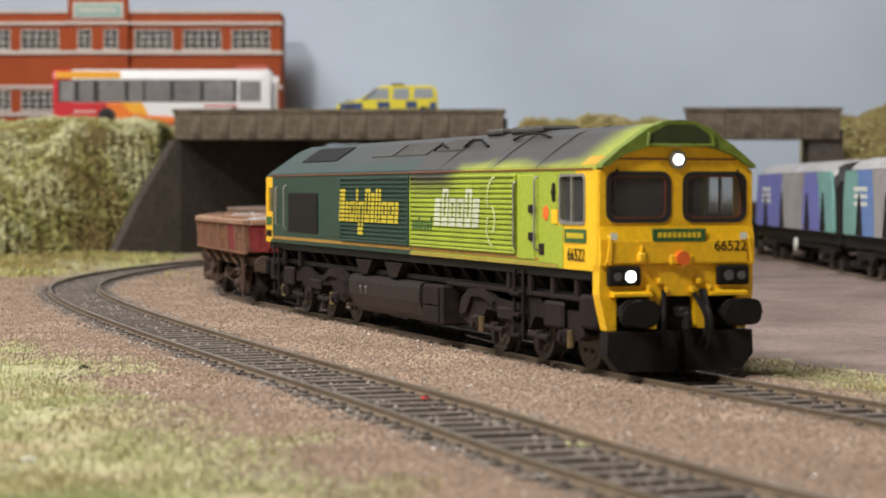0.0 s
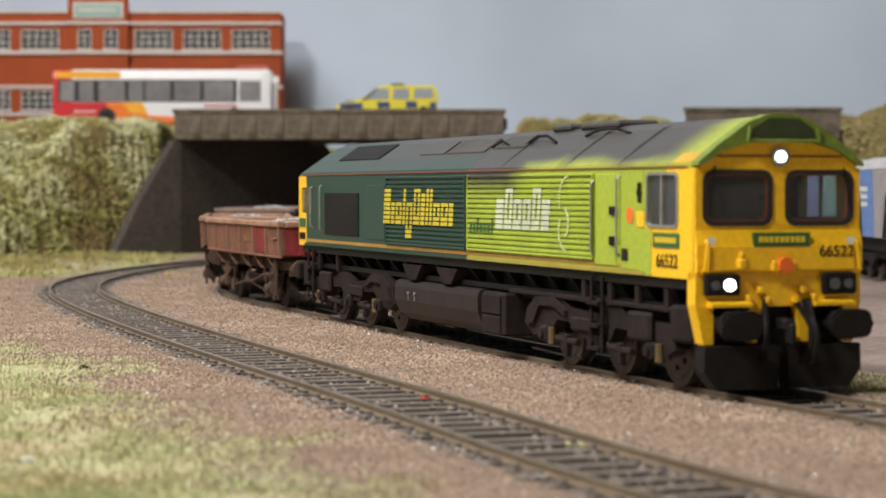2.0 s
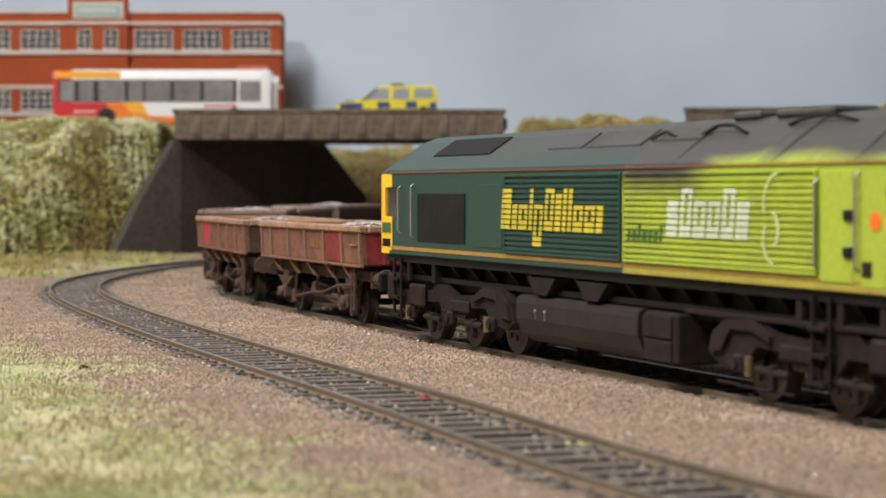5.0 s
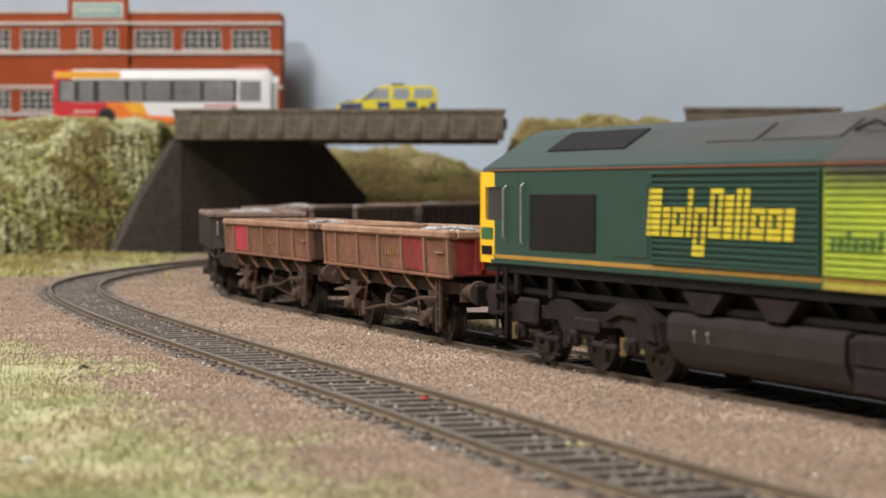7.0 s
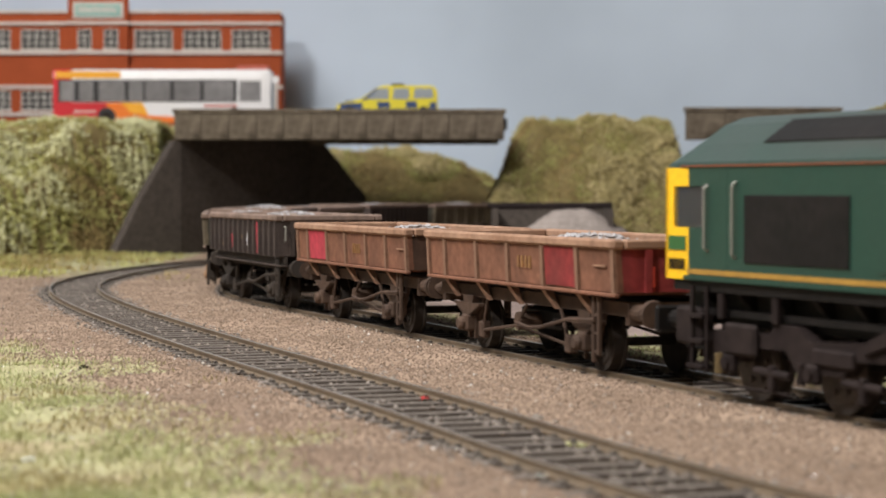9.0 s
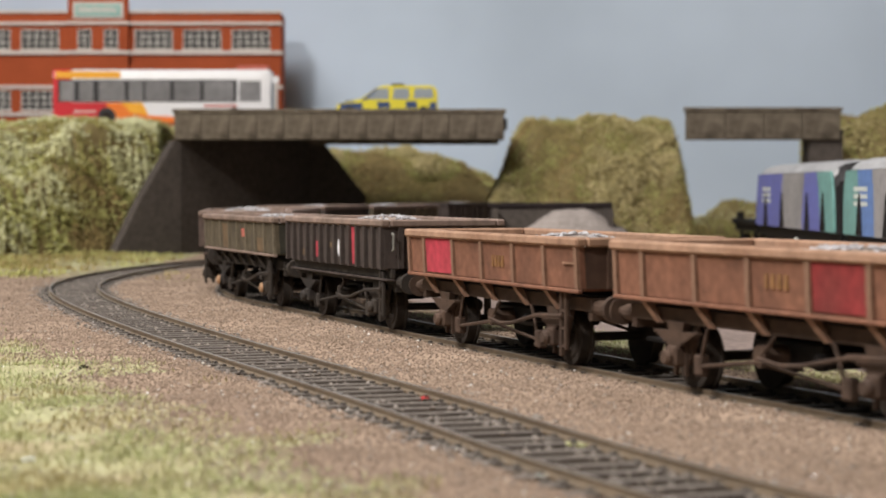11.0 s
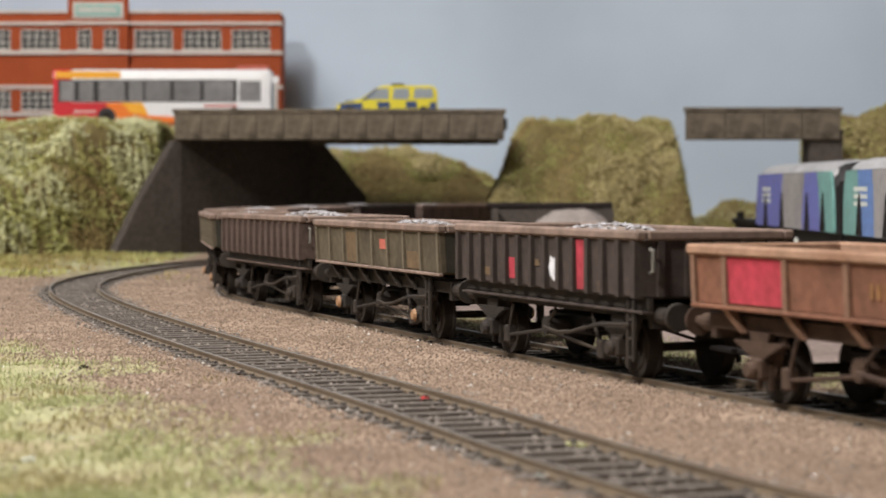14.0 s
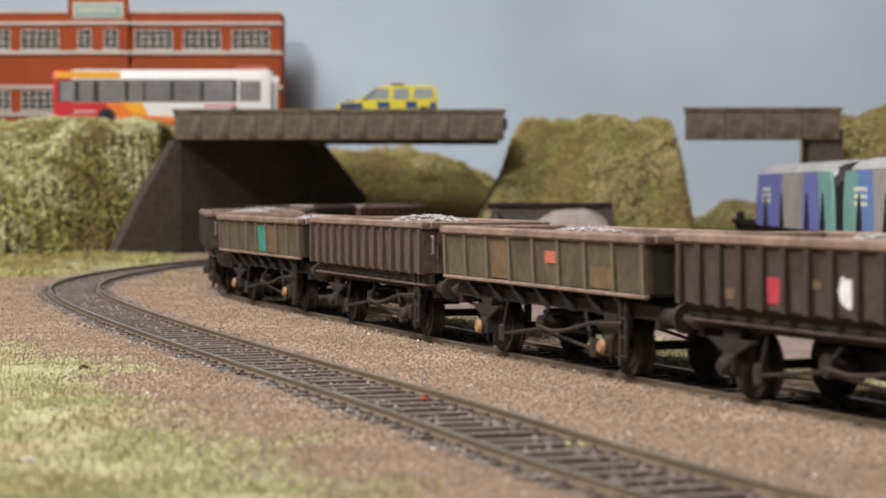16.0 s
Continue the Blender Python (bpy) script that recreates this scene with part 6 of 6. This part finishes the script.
    for a, b, y0, y1 in ((602, 642, 197, 183), (668, 690, 192, 181), (718, 738, 192, 180), (760, 772, 198, 182), (690, 716, 204, 193)):
        boxes("chequer", CARBLUE, car, [(X2(a), X2(b), -0.22, 0.1, Z2(y0), Z2(y1))])
    boxes("light_bar", RUBBERSHADE, car, [(X2(692), X2(716), 4, 20, Z2(152) + 0.05, Z2(148))], "", 0.3)
    boxes("bonnet_panel", CARBLUE, car, [(X2(612), X2(640), 2, 22, Z2(181), Z2(177.5))])
    for px in (620, 750):
        for y in (-0.6, 21.6):
            bm = bmesh.new()
            tube(bm, (X2(px), y, 4.6), (X2(px), y + 3, 4.6), 4.6, 18)
            part("wheel", bm, RUBBERSHADE, car)


# ---- yard: hoppers on a siding, gravel heap and bin ----
HOPBLUE = mat("hopper_blue", (0.16, 0.175, 0.50), 0.45, amount=0.4, fine=300, coarse=50, dirt=(0.14, 0.16, 0.34), bump=0)
HOPMID = mat("hopper_mid_blue", (0.14, 0.25, 0.54), 0.45, amount=0.4, fine=300, coarse=50, dirt=(0.16, 0.22, 0.36), bump=0)
HOPTEAL = mat("hopper_teal", (0.20, 0.42, 0.38), 0.45, amount=0.4, fine=300, coarse=50, bump=0)
HOPGREY = mat("hopper_grey", (0.36, 0.34, 0.33), 0.55, amount=0.4, fine=300, coarse=50, bump=0)
HOPROOF = mat("hopper_roof", (0.44, 0.43, 0.43), 0.6, amount=0.5, fine=300, coarse=50)


def hopper(y_far, y_near, scheme, label):
    L = y_far - y_near
    h = thing("hopper_wagon", label, "wagon", pose(196 * MM, y_near * MM, 0, 0, 0, 90), group="hoppers on the siding")
    # x runs away from the near end, y = +17 faces the tracks
    side = [(17, 18), (17, 44), (16.2, 46.8)]
    crown = [(16.2, 46.85), (14, 49.4), (10.5, 51.2), (5, 52.2), (0, 52.5)]
    ringroof = crown + [(-a, b) for a, b in crown[-2::-1]] + [(-17, 44), (-17, 18), (16.2, 18)]
    def inset(x):
        e = min(x, L - 4 - x)
        return 1.0 if e > 12 else 0.74 + 0.26 * math.sin(math.pi / 2 * max(e, 0) / 12)
    xs = [0, 1, 2.5, 5, 8] + [12 + (L - 28) * i / 10 for i in range(1, 10)] + [L - 16, L - 12, L - 9, L - 6.5, L - 5, L - 4]
    bm = bmesh.new()
    rows = []
    for x in xs:
        q = inset(x)
        rows.append([bm.verts.new((x, a, 18 + (b - 18) * q)) for a, b in ringroof])
    for r0, r1 in zip(rows, rows[1:]):
        for i in range(len(ringroof)):
            j = (i + 1) % len(ringroof)
            bm.faces.new([r0[i], r0[j], r1[j], r1[i]])
    bm.faces.new(rows[0]), bm.faces.new(rows[-1][::-1])
    bm.normal_update()
    # black lower sides and ends; on the ends it paints the gap's shade
    for f in bm.faces:
        if (abs(f.normal.z) < 0.2 and f.calc_center_median().z < 46) or abs(f.normal.x) > 0.45:
            f.material_index = 1
    part("roof", bm, [HOPROOF, RUBBERSHADE], h)
    for a, b, lean, m in scheme:
        bm = bmesh.new()
        pts = []
        zs = [18.4, 26, 34, 41, 46.6]
        for z in zs:
            t = (z - 18) / 28
            pts.append((a * (L - 4) + lean * t * t, z))
        for z in zs[::-1]:
            t = (z - 18) / 28
            pts.append((b * (L - 4) + lean * t * t, z))
        pts = [(min(max(p[0], 0.3 + 7 * max(0, (p[1] - 34) / 13) ** 2), L - 4.3 - 7 * max(0, (p[1] - 34) / 13) ** 2), p[1]) for p in pts]
        prism(bm, pts, "y", 16.3, 17.25)
        part("side_panel", bm, m, h)
    # raised black wedges paint the dark of the side openings
    for x in (0.12, 0.3, 0.62, 0.85):
        bm = bmesh.new()
        c = x * (L - 4)
        prism(bm, [(c - 7, 18.6), (c + 7, 18.6), (c + 2.2, 34.0), (c - 0.5, 37.0), (c - 2.6, 34.0)], "y", 17.0, 17.5)
        part("painted_opening", bm, BLACK, h, "tapering opening in the hopper side, its dark painted as a black wedge")
    boxes("writing_bars", WHITE, h, [(0.78 * (L - 4), 0.9 * (L - 4), 17.26, 17.34, 37.5 - 3.2 * i, 39.4 - 3.2 * i) for i in range(3)])
    # black sheet added over the near end as shade between the hoppers
    boxes("end_shade_plate", RUBBERSHADE, h, [(-0.8, -0.05, -15, 15, 18, 42)])
    boxes("chassis", BLACK, h, [(-3, L - 1, -14.5, 14.5, 12.5, 17.9), (8, L - 12, -13, 13, 9.5, 12.4)], "", 0.3)
    for c in (34, L - 38):
        bm = bmesh.new()
        for sg in (-1, 1):
            prism(bm, [(c - 19, 9), (c - 16, 11.5), (c + 16, 11.5), (c + 19, 9), (c + 14, 5), (c + 4, 8), (c - 4, 8), (c - 14, 5)], "y", *sorted((sg * 11.8, sg * 14.0)))
        part("bogie_frame", bm, UNDER, h)
        for u in (-12, 12):
            w = wheelset(h, 6.0)
            w.matrix_basis = pose((c + u) * MM, 0, 6.0 * MM)
    bm = bmesh.new()
    for x in (-7, L + 3):
        for sg in (-1, 1):
            tube(bm, (x, sg * 11.4, 13.6), (x + 4, sg * 11.4, 13.6), 2.4, 12)
    box(bm, L - 1, L + 7, -1, 1, 11, 15, 0.3)
    part("buffer", bm, BLACK, h)
    bm = bmesh.new()
    tube(bm, (L * 0.46, 15.2, 10.4), (L * 0.46, 16.4, 10.4), 3.2, 16)
    part("handwheel", bm, WHITE, h, "white hand wheel")


def yard_things():
    hopper(1198, 956, [(0.0, 0.15, 8, HOPTEAL), (0.15, 0.36, 8, HOPBLUE), (0.36, 0.64, -8, HOPGREY), (0.64, 1.0, -8, HOPBLUE)], "blue and grey bogie hopper wagon on the siding")
    hopper(938, 694, [(0.0, 0.25, 0, HOPGREY), (0.25, 0.45, 6, HOPBLUE), (0.45, 0.72, 4, HOPGREY), (0.72, 0.85, 4, HOPMID), (0.85, 1.0, 4, HOPTEAL)], "blue, teal and grey bogie hopper wagon on the siding")
    fw = thing("flat_wagon", "low black flat wagon coupled behind the hoppers", "wagon", pose(196 * MM, 1214 * MM, 0, 0, 0, 90))
    boxes("deck", BLACK, fw, [(0, 96, -15, 15, 17.2, 20.4)], "", 0.3)
    boxes("solebar", BLACK, fw, [(2, 94, 11, 13, 13, 17.1)])
    boxes("solebar", BLACK, fw, [(2, 94, -13, -11, 13, 17.1)])
    for x in (60, 76):
        boxes("stanchion", BLACK, fw, [(x, x + 2.4, 12.4, 14.6, 20.45, 24.6)])
    for x in (20, 76):
        ws = wheelset(fw, 6.0)
        ws.matrix_basis = pose(x * MM, 0, 6.0 * MM)
        boxes("axle_guard", BLACK, fw, [(x - 4, x + 4, 10.8, 12.4, 4, 13)], "", 0.3)
    rails = thing("siding_track", "straight siding with dull rails under the hoppers", "track", kind="structure")
    boxes("rail", RAIL, rails, [(187.0, 188.1, 500, 1330, -2.0, 0)])
    boxes("rail", RAIL, rails, [(203.9, 205.0, 500, 1330, -2.0, 0)])
    bm = bmesh.new()
    box(bm, 180, 212, -1.75, 1.75, -3.2, -1.42, 0.2)
    me = mesh_of("sleeper", bm, SLEEPER)
    for i in range(68):
        ob = new("sleeper", me)
        ob.parent = rails
        ob.matrix_basis = pose(0, (560 + i * 11) * MM, 0)
    # low dark bin with a gravel heap in it
    d = 1085.0
    k = d / 3699.3
    x0, x1 = (872 - 784) * k, (1086 - 784) * k
    b = thing("storage_bin", "low dark timber bin beside the track", "bin")
    zt = 38.16 - 34 * k
    boxes("bin_wall", DARKWALL, b, [(x0, x1, d + 34, d + 37, -4, zt)])
    boxes("bin_wall", DARKWALL, b, [(x0, x0 + 3, d, d + 33.9, -4, zt)])
    boxes("bin_wall", DARKWALL, b, [(x1 - 3, x1, d, d + 33.9, -4, zt)])
    bm = bmesh.new()
    tube(bm, (x0 - 2, d + 35, zt + 1.2), (x1 + 2, d + 35, zt + 1.2), 1.9, 10)
    part("bin_rail", bm, UNDER, b)
    rng = np.random.RandomState(4)
    cx, cy = (1018 - 784) * k, d + 12
    bm = bmesh.new()
    rings = []
    for i in range(9):
        r = 5 + i * 5.0
        ring = []
        for j in range(26):
            a = 2 * math.pi * j / 26
            ring.append(bm.verts.new((cx + r * math.cos(a) * (1 + 0.05 * rng.normal()), cy + r * 0.8 * math.sin(a), 27.8 - (i / 8) ** 1.6 * 31.3 + rng.uniform(-0.6, 0.6))))
        rings.append(ring)
    bm.faces.new(rings[0])
    for a, c in zip(rings, rings[1:]):
        for j in range(26):
            bm.faces.new([a[j], a[(j + 1) % 26], c[(j + 1) % 26], c[j]])
    ob = part("spoil_heap", bm, HEAPGREY, None)
    tagged(ob, "heap of pale brown gravel in the yard", "heap")
    # little litter on and beside the outer track; one white fleck paints a grass highlight
    for nm, px, py, z, m, s, lb in (("scrap", 753, 708, -1.2, BUSRED, 1.1, "small red scrap lying on the sleepers"), ("scrap", 1020, 792, -1.3, GRASS, 1.6, "tuft of pale fibre between the sleepers"),
                                    ("scrap", 48, 817, -0.9, WHITE, 1.3, "highlight in the grass painted as a white fleck"), ("scrap", 150, 652, -1.0, UNDER, 1.6, "dark twig tuft in the grass"),
                                    ("scrap", 965, 846, -1.6, WHITE, 1.0, "pale stone beside the rail"), ("scrap", 1525, 768, -1.6, GREYSTONE, 1.8, "loose pale stones beside the rail"),
                                    ("scrap", 685, 745, -1.5, RUSTLIGHT, 1.0, "straw-coloured fleck beside the rail")):
        dep = 3699.3 * (38.16 - z) / (py - 336)
        x = (px - 784) / 3699.3 * dep
        bm = bmesh.new()
        for _ in range(5):
            o = [rng.uniform(-s, s) * 0.6 for _ in range(3)]
            tube(bm, (x + o[0], dep + o[1], z + abs(o[2]) * 0.3), (x + o[0] + rng.uniform(-s, s) * 0.6, dep + o[1] + rng.uniform(-s, s) * 0.6, z + 0.2 + abs(o[2]) * 0.4), 0.25 * s, 5, 0.08 * s)
        tagged(part(nm, bm, m, None), lb, "litter")


# ---- movement ----
TIMES = np.array([0, 0.5, 1, 1.5, 2, 2.5, 3, 3.5, 4, 6.5, 7, 7.5, 8, 8.5, 9, 11.5, 12, 12.5, 13, 13.5, 14, 14.5, 15, 15.5, 16])
TRAVEL = np.array([0, 9.4, 19.2, 29.5, 40.8, 52.6, 65.2, 79.1, 94.0, 178.9, 198.9, 220.3, 243.3, 267.4, 292.6, 427.6, 452.9, 478.2, 504.0, 530.6, 557.6, 585.0, 612.8, 641.5, 671.9])


def travelled(t):
    """Smooth distance of the train at a time (cubic through the table)."""
    i = int(np.clip(np.searchsorted(TIMES, t) - 1, 0, len(TIMES) - 2))
    slope = np.gradient(TRAVEL, TIMES)
    h = TIMES[i + 1] - TIMES[i]
    u = (t - TIMES[i]) / h
    return float((2 * u**3 - 3 * u**2 + 1) * TRAVEL[i] + (u**3 - 2 * u**2 + u) * h * slope[i] + (3 * u**2 - 2 * u**3) * TRAVEL[i + 1] + (u**3 - u**2) * h * slope[i + 1])


def vehicle_pose(s, front, rear):
    """Pose of a vehicle whose origin lies at station s, riding on two points ahead of and behind it."""
    a, _ = on(TRAIN, s + front)
    b, _ = on(TRAIN, s + rear)
    d = (a - b).normalized()
    o = a - d * front
    return pose(o.x * MM, o.y * MM, 0, 0, 0, math.degrees(math.atan2(d.y, d.x)))


def motions():
    steps = [i * 0.25 for i in range(65)]
    fine = [i * 0.125 for i in range(129)]
    for ob, origin, front, rear, wheels in TRAINSET:
        walk(ob, [(t, vehicle_pose(travelled(t) + origin, front, rear)) for t in steps])
        for w, x, z, r in wheels:
            walk(w, [(t, Matrix.Translation((x * MM, 0, z * MM)) @ Matrix.Rotation(travelled(t) / r, 4, "Y")) for t in fine])


room()
upper_level()
bridges()
factory()
banks()
road_vehicles()
yard_things()
locomotive()
wagons()
ground()
ground_cover()
track(OUTER, -1290, 190, "curved track with weathered rails and grimy sleepers", 1, 9.4)
track(TRAIN, -1500, 560, "weathered track carrying the train", 2)
motions()
